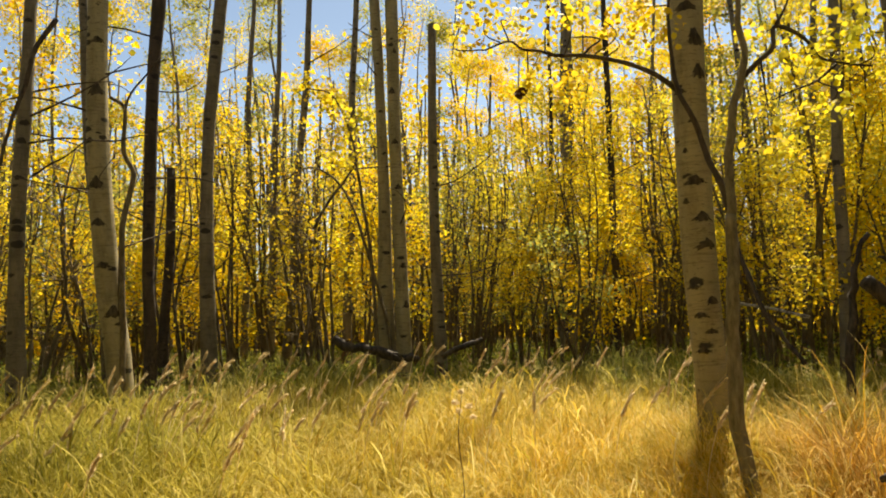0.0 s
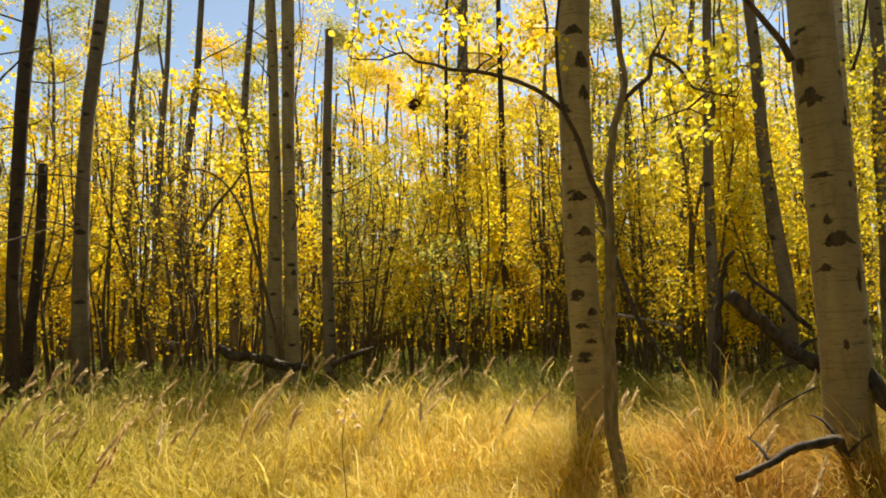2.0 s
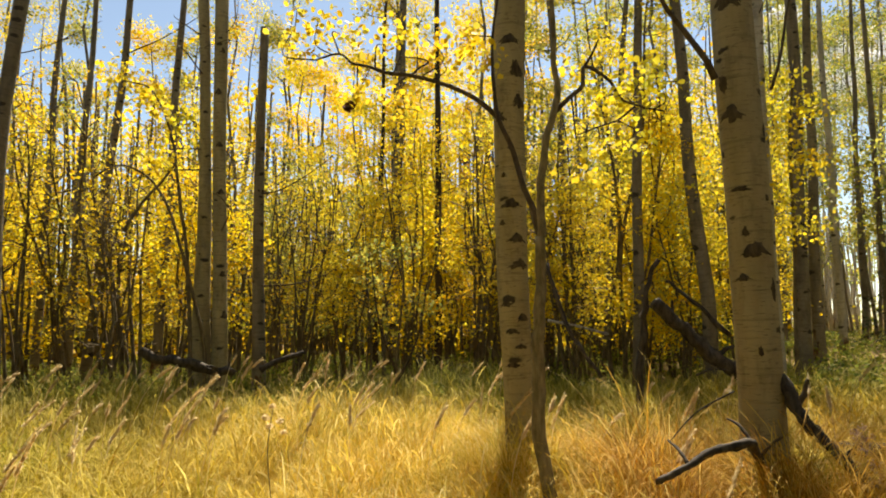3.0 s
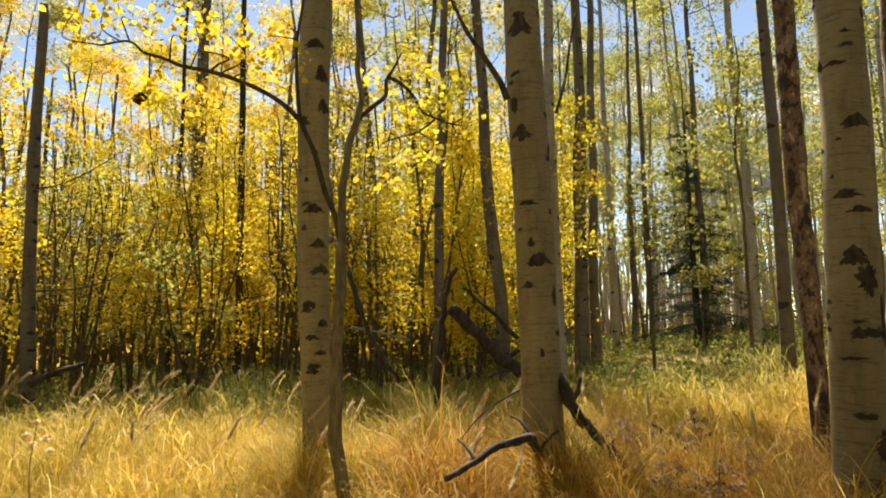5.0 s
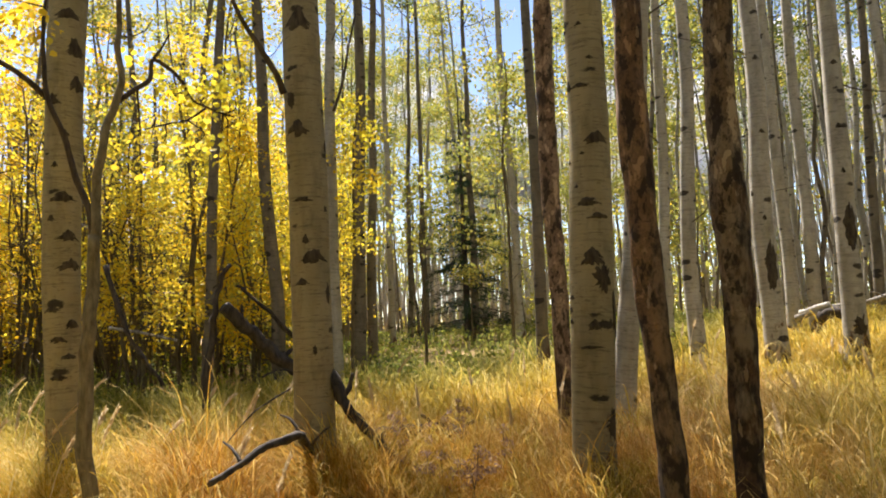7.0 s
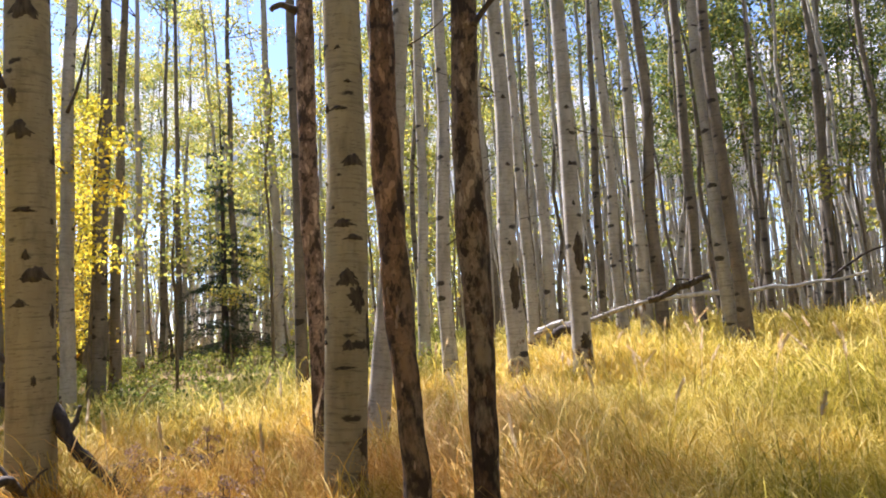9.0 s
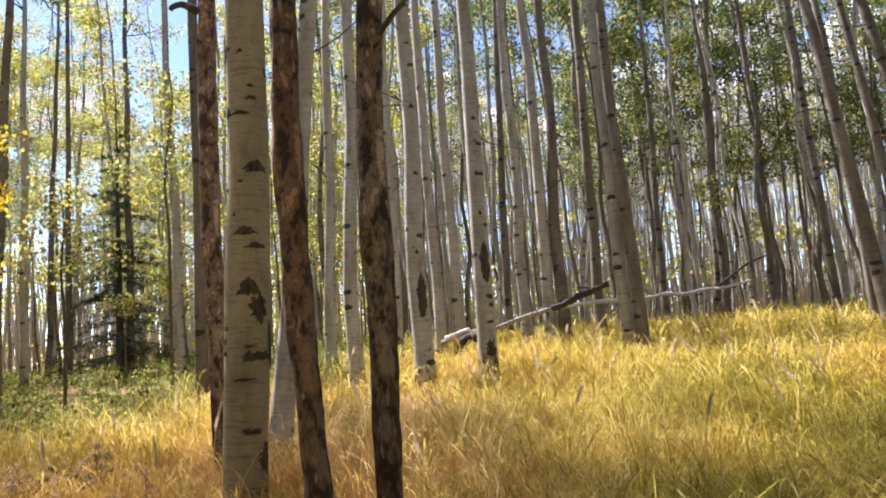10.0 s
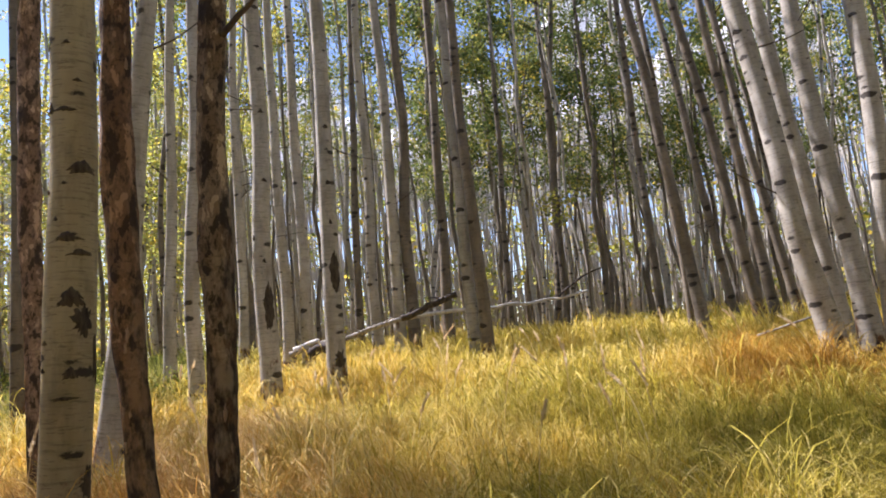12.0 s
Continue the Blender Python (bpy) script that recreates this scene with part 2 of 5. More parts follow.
NEEDLE = leaf("spruce_needles", [(0.0, (0.02, 0.04, 0.022)), (1.0, (0.06, 0.10, 0.045))], 0.25)
BROWN_LEAF = leaf("leaf_brown", [(0.0, (0.09, 0.04, 0.015)), (1.0, (0.17, 0.08, 0.03))], 0.3)


def ground_tint(n, k):
    """Colour of the meadow by place: straw, russet and green stretches with soft borders, some of the russet standing
    in for tree shade.
    """
    pos = n.new("ShaderNodeNewGeometry").outputs["Position"]
    big = node(n, "TexNoise", Scale=0.45, Detail=3.0, Roughness=0.6)
    k.new(pos, big.inputs["Vector"])
    return pos, big.outputs[0]


def near(n, k, pos, x, y, inner, outer):
    """1 within inner metres of (x, y), 0 past outer, with a ragged border."""
    d = n.new("ShaderNodeVectorMath")
    d.operation = "DISTANCE"
    flat = n.new("ShaderNodeVectorMath")
    flat.operation = "MULTIPLY"
    flat.inputs[1].default_value = (1, 1, 0)
    k.new(pos, flat.inputs[0])
    k.new(flat.outputs[0], d.inputs[0])
    d.inputs[1].default_value = (x, y, 0)
    r = n.new("ShaderNodeMapRange")
    r.inputs[1].default_value, r.inputs[2].default_value, r.inputs[3].default_value, r.inputs[4].default_value = inner, outer, 1.0, 0.0
    k.new(d.outputs["Value"], r.inputs[0])
    return r.outputs[0]


def grass_material(name, thin):
    m, n, k = material(name)
    pos, big = ground_tint(n, k)
    isl = n.new("ShaderNodeNewGeometry").outputs["Random Per Island"]
    straw = ramp(n, k, isl, [(0.0, (0.54, 0.36, 0.045)), (0.4, (0.82, 0.58, 0.085)), (0.75, (0.90, 0.72, 0.24)), (0.9, (0.94, 0.82, 0.44)), (1.0, (0.50, 0.43, 0.05))])
    russet = ramp(n, k, isl, [(0.0, (0.30, 0.13, 0.02)), (0.5, (0.58, 0.31, 0.045)), (0.85, (0.74, 0.47, 0.11)), (1.0, (0.82, 0.62, 0.24))])
    green = ramp(n, k, isl, [(0.0, (0.15, 0.15, 0.02)), (0.4, (0.44, 0.38, 0.045)), (0.75, (0.68, 0.55, 0.10)), (1.0, (0.86, 0.72, 0.28))])
    olive = ramp(n, k, isl, [(0.0, (0.14, 0.13, 0.02)), (0.45, (0.34, 0.31, 0.04)), (0.8, (0.54, 0.47, 0.07)), (1.0, (0.72, 0.60, 0.18))])
    pink = ramp(n, k, isl, [(0.0, (0.46, 0.26, 0.08)), (0.45, (0.70, 0.46, 0.18)), (0.8, (0.84, 0.64, 0.34)), (1.0, (0.90, 0.76, 0.48))])
    deep = ramp(n, k, isl, [(0.0, (0.10, 0.13, 0.03)), (0.6, (0.27, 0.28, 0.05)), (1.0, (0.50, 0.44, 0.10))])
    col = mix(n, k, ramp(n, k, big, [(0.45, (0, 0, 0)), (0.65, (1, 1, 1))]), straw, green)
    mid = node(n, "TexNoise", Scale=2.6, Detail=4.0, Roughness=0.65)
    k.new(pos, mid.inputs["Vector"])
    patches = ramp(n, k, mid.outputs[0], [(0.49, (0, 0, 0)), (0.62, (0.8, 0.8, 0.8))])
    dull = ramp(n, k, mid.outputs[0], [(0.32, (0.5, 0.5, 0.5)), (0.41, (0, 0, 0))])
    # russet below the stout and leaning aspens is real tone plus painted-in shade
    for x, y, a, b, c in ((1.0, 5.0, 1.2, 2.6, straw), (4.2, 3.4, 1.0, 3.0, russet), (5.0, 1.4, 0.8, 2.2, pink), (6.2, 2.6, 0.6, 1.6, pink), (-3.2, 4.6, 1.6, 3.8, olive), (5.2, -2.4, 0.8, 2.2, olive), (5.4, 0.2, 0.5, 1.6, straw), (6.8, -0.9, 0.8, 2.8, green), (12.5, -1.5, 2.5, 5.0, green), (7.2, -2.9, 0.7, 1.5, russet), (3.6, 2.4, 0.6, 1.4, russet), (4.4, -0.3, 0.2, 0.7, green), (2.5, 3.3, 0.5, 1.5, russet), (1.75, 4.45, 0.4, 1.0, straw), (-2.6, 5.0, 0.8, 2.2, olive), (2.35, 4.0, 0.3, 0.9, russet), (5.6, -2.3, 0.5, 1.5, olive), (4.6, -1.7, 0.2, 0.9, olive)):
        f = mix(n, k, 1.0, near(n, k, pos, x, y, a, b), ramp(n, k, big, [(0.3, (0.35, 0.35, 0.35)), (0.6, (1, 1, 1))]), "MULTIPLY")
        col = mix(n, k, f, col, c)
    col = mix(n, k, patches, col, green)
    col = mix(n, k, dull, col, russet)
    far = n.new("ShaderNodeVectorMath")
    far.operation = "LENGTH"
    k.new(pos, far.inputs[0])
    fr = n.new("ShaderNodeMapRange")
    fr.inputs[1].default_value, fr.inputs[2].default_value = 7.5, 10.5
    k.new(far.outputs["Value"], fr.inputs[0])
    left = n.new("ShaderNodeSeparateXYZ")
    k.new(pos, left.inputs[0])
    ly = n.new("ShaderNodeMapRange")
    ly.inputs[1].default_value, ly.inputs[2].default_value = 3.0, 6.0
    k.new(left.outputs[1], ly.inputs[0])
    col = mix(n, k, mix(n, k, 1.0, fr.outputs[0], ly.outputs[0], "MULTIPLY"), col, deep)
    return finish(m, n, k, col, 0.65, thin=thin, spec=0.14)


GRASS = grass_material("meadow_grass", 0.48)
FORB = leaf("dead_forb", [(0.0, (0.22, 0.13, 0.09)), (0.6, (0.40, 0.27, 0.20)), (1.0, (0.58, 0.44, 0.34))], 0.3)
m_, n_, k_ = material("plume")
PLUME = finish(m_, n_, k_, ramp(n_, k_, n_.new("ShaderNodeNewGeometry").outputs["Random Per Island"], [(0.0, (0.62, 0.48, 0.26)), (0.6, (0.82, 0.68, 0.42)), (1.0, (0.92, 0.84, 0.64))]), 0.7, thin=0.62)
m_, n_, k_ = material("forest_floor")
tn = node(n_, "TexNoise", Scale=6.0, Detail=8.0, Roughness=0.7)
k_.new(n_.new("ShaderNodeTexCoord").outputs["Object"], tn.inputs["Vector"])
SOIL = finish(m_, n_, k_, ramp(n_, k_, tn.outputs[0], [(0.3, (0.10, 0.065, 0.028)), (0.5, (0.28, 0.19, 0.075)), (0.7, (0.46, 0.34, 0.14))]), 0.95, tn.outputs[0], 0.8, 0.04)


# ---- ground ----
def height(x, y):
    """The ground: a shallow hollow round the eye that climbs towards +x and levels out under the trees."""
    r, s = math.hypot(x, y), 0.97 * x - 0.24 * y
    z = 0.04 * min(max(0.0, r - 1.5), 11.5) + 0.055 * min(max(0.0, s - 3.0), 9.5)
    return z + 0.05 * noise.noise((x * 0.5, y * 0.5, 0.0)) * min(1.0, r / 4.0)


def heights(x, y):
    return np.array([height(float(a), float(b)) for a, b in zip(x, y)])


def mesh_of(name, verts, faces, mat, smooth=True):
    me = bpy.data.meshes.new(name)
    me.from_pydata(verts, [], faces)
    me.materials.append(mat)
    if smooth:
        me.shade_smooth()
    return me


def quick_mesh(name, verts, tris, mat):
    """A triangle mesh from arrays."""
    me = bpy.data.meshes.new(name)
    me.vertices.add(len(verts))
    me.vertices.foreach_set("co", np.ascontiguousarray(verts, dtype=np.float32).ravel())
    me.loops.add(tris.size)
    me.loops.foreach_set("vertex_index", np.ascontiguousarray(tris, dtype=np.int32).ravel())
    me.polygons.add(len(tris))
    me.polygons.foreach_set("loop_start", np.arange(0, tris.size, 3, dtype=np.int32))
    me.materials.append(mat)
    me.update(calc_edges=True)
    me.validate()
    return me


def part_of(name, me, parent, label=""):
    ob = new(name, me)
    ob.parent = parent
    if label:
        ob["label"] = label
    return ob


gv, gf = [], []
RINGS = [0.0] + [0.6 * 1.115 ** i for i in range(60)]
for r in RINGS:
    for a in range(72):
        x, y = r * math.cos(a * math.tau / 72), r * math.sin(a * math.tau / 72)
        gv.append((x, y, height(x, y)))
for i in range(len(RINGS) - 1):
    for a in range(72):
        b = (a + 1) % 72
        gf.append((i * 72 + a, i * 72 + 72 + a, i * 72 + 72 + b, i * 72 + b))
tagged(new("ground", mesh_of("ground", gv, gf, SOIL)), "brown soil and leaf litter under the meadow", "ground", kind="structure")


# ---- trees ----
def tube(path, radii, sides, uv=True, close=True):
    """Verts, quads and uv corners of a tube along path."""
    verts, faces, uvs = [], [], []
    run = 0.0
    last = None
    frame_x = None
    for i, (p, r) in enumerate(zip(path, radii)):
        p = Vector(p)
        d = (Vector(path[min(i + 1, len(path) - 1)]) - Vector(path[max(i - 1, 0)])).normalized()
        if frame_x is None:
            frame_x = d.orthogonal()
        frame_x = (frame_x - d * frame_x.dot(d)).normalized()
        fy = d.cross(frame_x)
        if last is not None:
            run += (p - last).length
        last = p
        for s in range(sides):
            a = s * math.tau / sides
            k = r(a, run) if callable(r) else r
            verts.append(p + (frame_x * math.cos(a) + fy * math.sin(a)) * k)
        uvs.append(run)
    for i in range(len(path) - 1):
        for s in range(sides):
            t = (s + 1) % sides
            faces.append((i * sides + s, i * sides + t, (i + 1) * sides + t, (i + 1) * sides + s))
    if close:
        faces.append(tuple(range(sides))[::-1])
        n = (len(path) - 1) * sides
        faces.append(tuple(n + s for s in range(sides)))
    return verts, faces, uvs


def trunk_mesh(name, path, radii, sides, mat, girth):
    verts, faces, run = tube(path, radii, sides)
    me = mesh_of(name, verts, faces, mat)
    lay = me.uv_layers.new(name="UVMap")
    for poly in me.polygons:
        cols = [me.loops[i].vertex_index % sides for i in poly.loop_indices]
        wrap = max(cols) - min(cols) > sides / 2
        for i in poly.loop_indices:
            v = me.loops[i].vertex_index
            c = v % sides
            if wrap and c < sides / 2:
                c += sides
            lay.data[i].uv = (c / sides * girth, run[v // sides])
    return me


def wander(base, lean, top, amount, seed, step=0.3):
    """A stem's path from base that leans and sways a little."""
    out, z = [], -0.15
    while z < top:
        k = min(1.0, max(0.0, z) / 1.5)
        out.append((base[0] + lean[0] * z + amount * k * noise.noise((seed, z * 0.45, 0.0)), base[1] + lean[1] * z + amount * k * noise.noise((seed + 9.0, z * 0.45, 3.0)), base[2] + z))
        z += step if z < 5 else step * 2.5
    return out


def leaves(rng, centres, sizes, count, leaf_size, droop=0.3, round_leaf=False, slim=1.0):
    """Leaf blades scattered in clumps round centres: verts and triangles as arrays."""
    centres, sizes = np.asarray(centres, float), np.asarray(sizes, float)
    pick = rng.integers(0, len(centres), count)
    off = rng.normal(size=(count, 3))
    off *= (rng.random(count) ** 0.5 / np.linalg.norm(off, axis=1))[:, None]
    off[:, 2] *= 0.75
    c = centres[pick] + off * sizes[pick][:, None]
    d = rng.normal(size=(count, 3))
    d[:, 2] = d[:, 2] * 0.6 - droop
    d /= np.linalg.norm(d, axis=1)[:, None]
    w = np.cross(d, rng.normal(size=(count, 3)))
    w /= np.linalg.norm(w, axis=1)[:, None]
    s = (leaf_size * rng.uniform(0.6, 1.25, count))[:, None]
    up = np.cross(d, w)
    if round_leaf:
        corners = [(-0.5, 0.0, 0.0), (-0.22, 0.44, 0.05), (0.2, 0.40, 0.04), (0.58, 0.0, -0.04), (0.2, -0.40, 0.04), (-0.22, -0.44, 0.05)]
        tri = [(0, 1, 2), (0, 2, 3), (0, 3, 4), (0, 4, 5)]
    else:
        corners = [(-0.5, 0.0, 0.0), (0.05, 0.42, 0.07), (0.55, 0.0, 0.0), (0.05, -0.42, 0.07)]
        tri = [(0, 1, 2), (0, 2, 3)]
    v = np.stack([c + (d * a + w * b * slim + up * e) * s for a, b, e in corners], 1).reshape(-1, 3)
    t = (np.arange(count)[:, None, None] * len(corners) + np.array(tri)[None]).reshape(-1, 3)
    return v, t


def limbs(rng, path, start, stop, count, length, radius, sides=4):
    """Boughs off a stem: mesh data and their outer points."""
    verts, faces, tips = [], [], []
    pts = [Vector(p) for p in path]
    z0 = pts[0].z
    for _ in range(count):
        z = z0 + rng.uniform(start, stop)
        i = min(range(len(pts)), key=lambda q: abs(pts[q].z - z))
        a = rng.uniform(0, math.tau)
        reach = length * rng.uniform(0.5, 1.1) * (1.15 - 0.6 * (z - z0 - start) / max(0.1, stop - start))
        p = pts[i].copy()
        way = Vector((math.cos(a), math.sin(a), rng.uniform(0.15, 0.9)))
        line = [p.copy()]
        for s in range(4):
            way += Vector(rng.normal(size=3)) * 0.22
            p = p + way.normalized() * reach / 4
            line.append(p.copy())
            if s > 0:
                tips.append(tuple(p))
        v, f, _ = tube(line, [radius * (1 - 0.2 * q) for q in range(5)], sides, close=False)
        n = len(verts)
        verts += v
        faces += [tuple(q + n for q in face) for face in f]
    return verts, faces, tips


TREE_SEED = [0]
STEMS = {}
SCAR = twig_bark("bark_scar", (0.022, 0.017, 0.012), (0.10, 0.078, 0.052))


def smooth_line(points, steps=4, wobble=0.0, seed=0.0):
    """A soft curve through the points."""
    p = [Vector(q) for q in points]
    if len(p) < 3:
        return p
    p = [p[0] * 2 - p[1]] + p + [p[-1] * 2 - p[-2]]
    out = []
    for i in range(1, len(p) - 2):
        for k in range(steps):
            t = k / steps
            a, b, c, d = p[i - 1], p[i], p[i + 1], p[i + 2]
            q = 0.5 * ((2 * b) + (c - a) * t + (2 * a - 5 * b + 4 * c - d) * t * t + (3 * b - a - 3 * c + d) * t ** 3)
            out.append(q + Vector(noise.noise_vector((q * 6) + Vector((seed, 0, 0)))) * wobble)
    return out + [p[-2]]


def bough(name, parent, points, thick, thin, mat=TWIG, label="", sides=7):
    """A bough of a tree along points of the world, tapering, as a part of parent."""
    line = smooth_line(points, 5, thick * (0.9 if mat == DEAD_WOOD else 0.35), thick * 99)
    n = len(line)
    radii = [lambda a, run, w=thick + (thin - thick) * i / (n - 1), i=i: w * (1 + (0.6 if mat == DEAD_WOOD else 0.16) * noise.noise((math.cos(a) * 1.6, math.sin(a) * 1.6, run * 14 + i * 0.4))) for i in range(n)]
    v, f, _ = tube([q - parent.location for q in line], radii, sides)
    return part_of(name, mesh_of(name, v, f, mat), parent, label)


def fallen(name, points, thick, thin, mat, label, stubs=0, seed=1):
    """A log, root or stick lying in the grass: a thing of its own, with broken stubs as parts."""
    root = new(name)
    root.location = points[0]
    bough("stem", root, points, thick, thin, mat, sides=10)
    g = np.random.default_rng(seed)
    line = smooth_line(points, 4)
    for _ in range(stubs):
        q = line[int(g.integers(1, len(line) - 1))]
        d = Vector((g.normal(), g.normal(), abs(g.normal()) + 0.3)).normalized() * g.uniform(0.08, 0.28)
        bough("stub", root, [q, q + d * 0.5 + Vector((0, 0, 0.02)), q + d], thin * 0.45, thin * 0.2, mat)
    return tagged(root, label, "log" if thick > 0.035 else "branch")


def scars(tree, rows, name="branch_scar", mat=None):
    """Black branch scars on a trunk, drooping at both ends: height, side as seen from the glade (-1 to 1), width, height."""
    path, girth_at = STEMS[tree]
    for n, (z, side, wide, tall) in enumerate(rows):
        i = min(range(len(path)), key=lambda q: abs(path[q][2] - z))
        j = min(len(path) - 1, i + 1) if path[i][2] < z else max(0, i - 1)
        lo, hi = Vector(path[i]), Vector(path[j])
        c = lo.lerp(hi, (z - lo.z) / (hi.z - lo.z))
        r = girth_at(z) * 1.004
        a0 = math.atan2(-0.08 - tree.location.y - c.y, 0.10 - tree.location.x - c.x) + math.asin(max(-0.97, min(0.97, side)))
        if mat is None:
            wide, tall = wide * 1.1, tall * 1.25
        wide = min(wide, r * 2.4)
        droop = 0.42 * tall if mat is None and wide > tall else 0.0
        verts, faces = [], []
        for ring, lift in ((0.0, 0.005), (0.45, 0.004), (0.8, 0.002), (1.0, -0.004)):
            for k in range(40):
                q = k * math.tau / 40
                cq, sq = math.cos(q), math.sin(q)
                rag = 0.92 + 0.45 * noise.noise((cq * 2.2, sq * 2.2, n * 3.3 + wide * 50)) + 0.42 * noise.noise((cq * 5, sq * 5, n * 7.0)) + 0.3 * noise.noise((cq * 11, sq * 11, n * 5.0))
                u = cq * ring * wide / 2 * max(0.35, rag)
                v = sq * ring * tall / 2 * max(0.3, rag) * (1.25 - 0.7 * abs(cq) if wide > tall else 1.0)
                v += droop * (0.3 - (abs(u) / (wide / 2)) ** 1.4)
                ang = a0 + u / r
                verts.append((c.x + (r + lift) * math.cos(ang), c.y + (r + lift) * math.sin(ang), z + v))
        for ring in range(3):
            for k in range(40):
                m = (k + 1) % 40
                faces.append((ring * 40 + k, ring * 40 + 40 + k, ring * 40 + 40 + m, ring * 40 + m))
        part_of(name, mesh_of(name, verts, faces, mat or SCAR), tree)


def flakes(tree, count, seed):
    """Loose upright slivers of bark scattered round an old trunk."""
    g = np.random.default_rng(seed)
    scars(tree, [(z, s, w, w * h) for z, s, w, h in zip(g.uniform(0.3, 4.2, count), g.uniform(-0.98, 0.98, count), g.uniform(0.010, 0.026, count), g.uniform(2.0, 5.0, count))], "bark_flake", FLAKE)


def spray(parent, stems, centres, size, count, leaf_size, mat, seed):
    """Leaf clumps on thin twigs that spring from the nearest of the stems' points."""
    g = np.random.default_rng(seed)
    pts = [Vector(p) for line in stems for p in smooth_line(line, 3)]
    for c in centres:
        c = Vector(c)
        at = min(pts, key=lambda p: (p - c).length)
        mid = at.lerp(c, 0.5) + Vector(g.normal(size=3)) * 0.05
        bough("twig", parent, [at, mid, c], 0.0055, 0.002, sides=5)
    v, t = leaves(g, np.array(centres) - np.array(parent.location), [size] * len(centres), count, leaf_size, 0.5, True)
    tagged(part_of("foliage", quick_mesh("foliage", v, t, mat), parent), kind="stuff")


def shaped(base, lean_x, lean_y, top, form, step, seed):
    """Path and radius of a trunk that bends as form says: rows of height, shift to the side as seen from the glade, radius."""
    away = Vector((base.x, base.y)).normalized()
    side, deep = Vector((away.y, -away.x)), lean_x * away.x + lean_y * away.y
    zs, shift, rad = ([row[i] - (base.z if i == 0 else 0.0) for row in form] for i in range(3))
    low, high = (shift[1] - shift[0]) / (zs[1] - zs[0]), (shift[-1] - shift[-3]) / (zs[-1] - zs[-3])
    path, z = [], -0.15
    while z < top:
        c = float(np.interp(z, zs, shift)) + (low * 0.5 * (z - zs[0]) if z < zs[0] else high * 0.6 * (z - zs[-1]) if z > zs[-1] else 0.0)
        u = max(0.0, z) * deep + 0.02 * noise.noise((seed, z * 0.5, 2.0))
        path.append((side.x * c + away.x * u, side.y * c + away.y * u, z))
        z += step if z < zs[-1] + 0.5 else step * 3
    def girth_at(q):
        if q > zs[-1]:
            return rad[-1] * max(0.25, 1 - (q - zs[-1]) / 10)
        return float(np.interp(q, zs, rad)) * (1 + 0.16 * math.exp(-q / 0.2))
    return path, girth_at


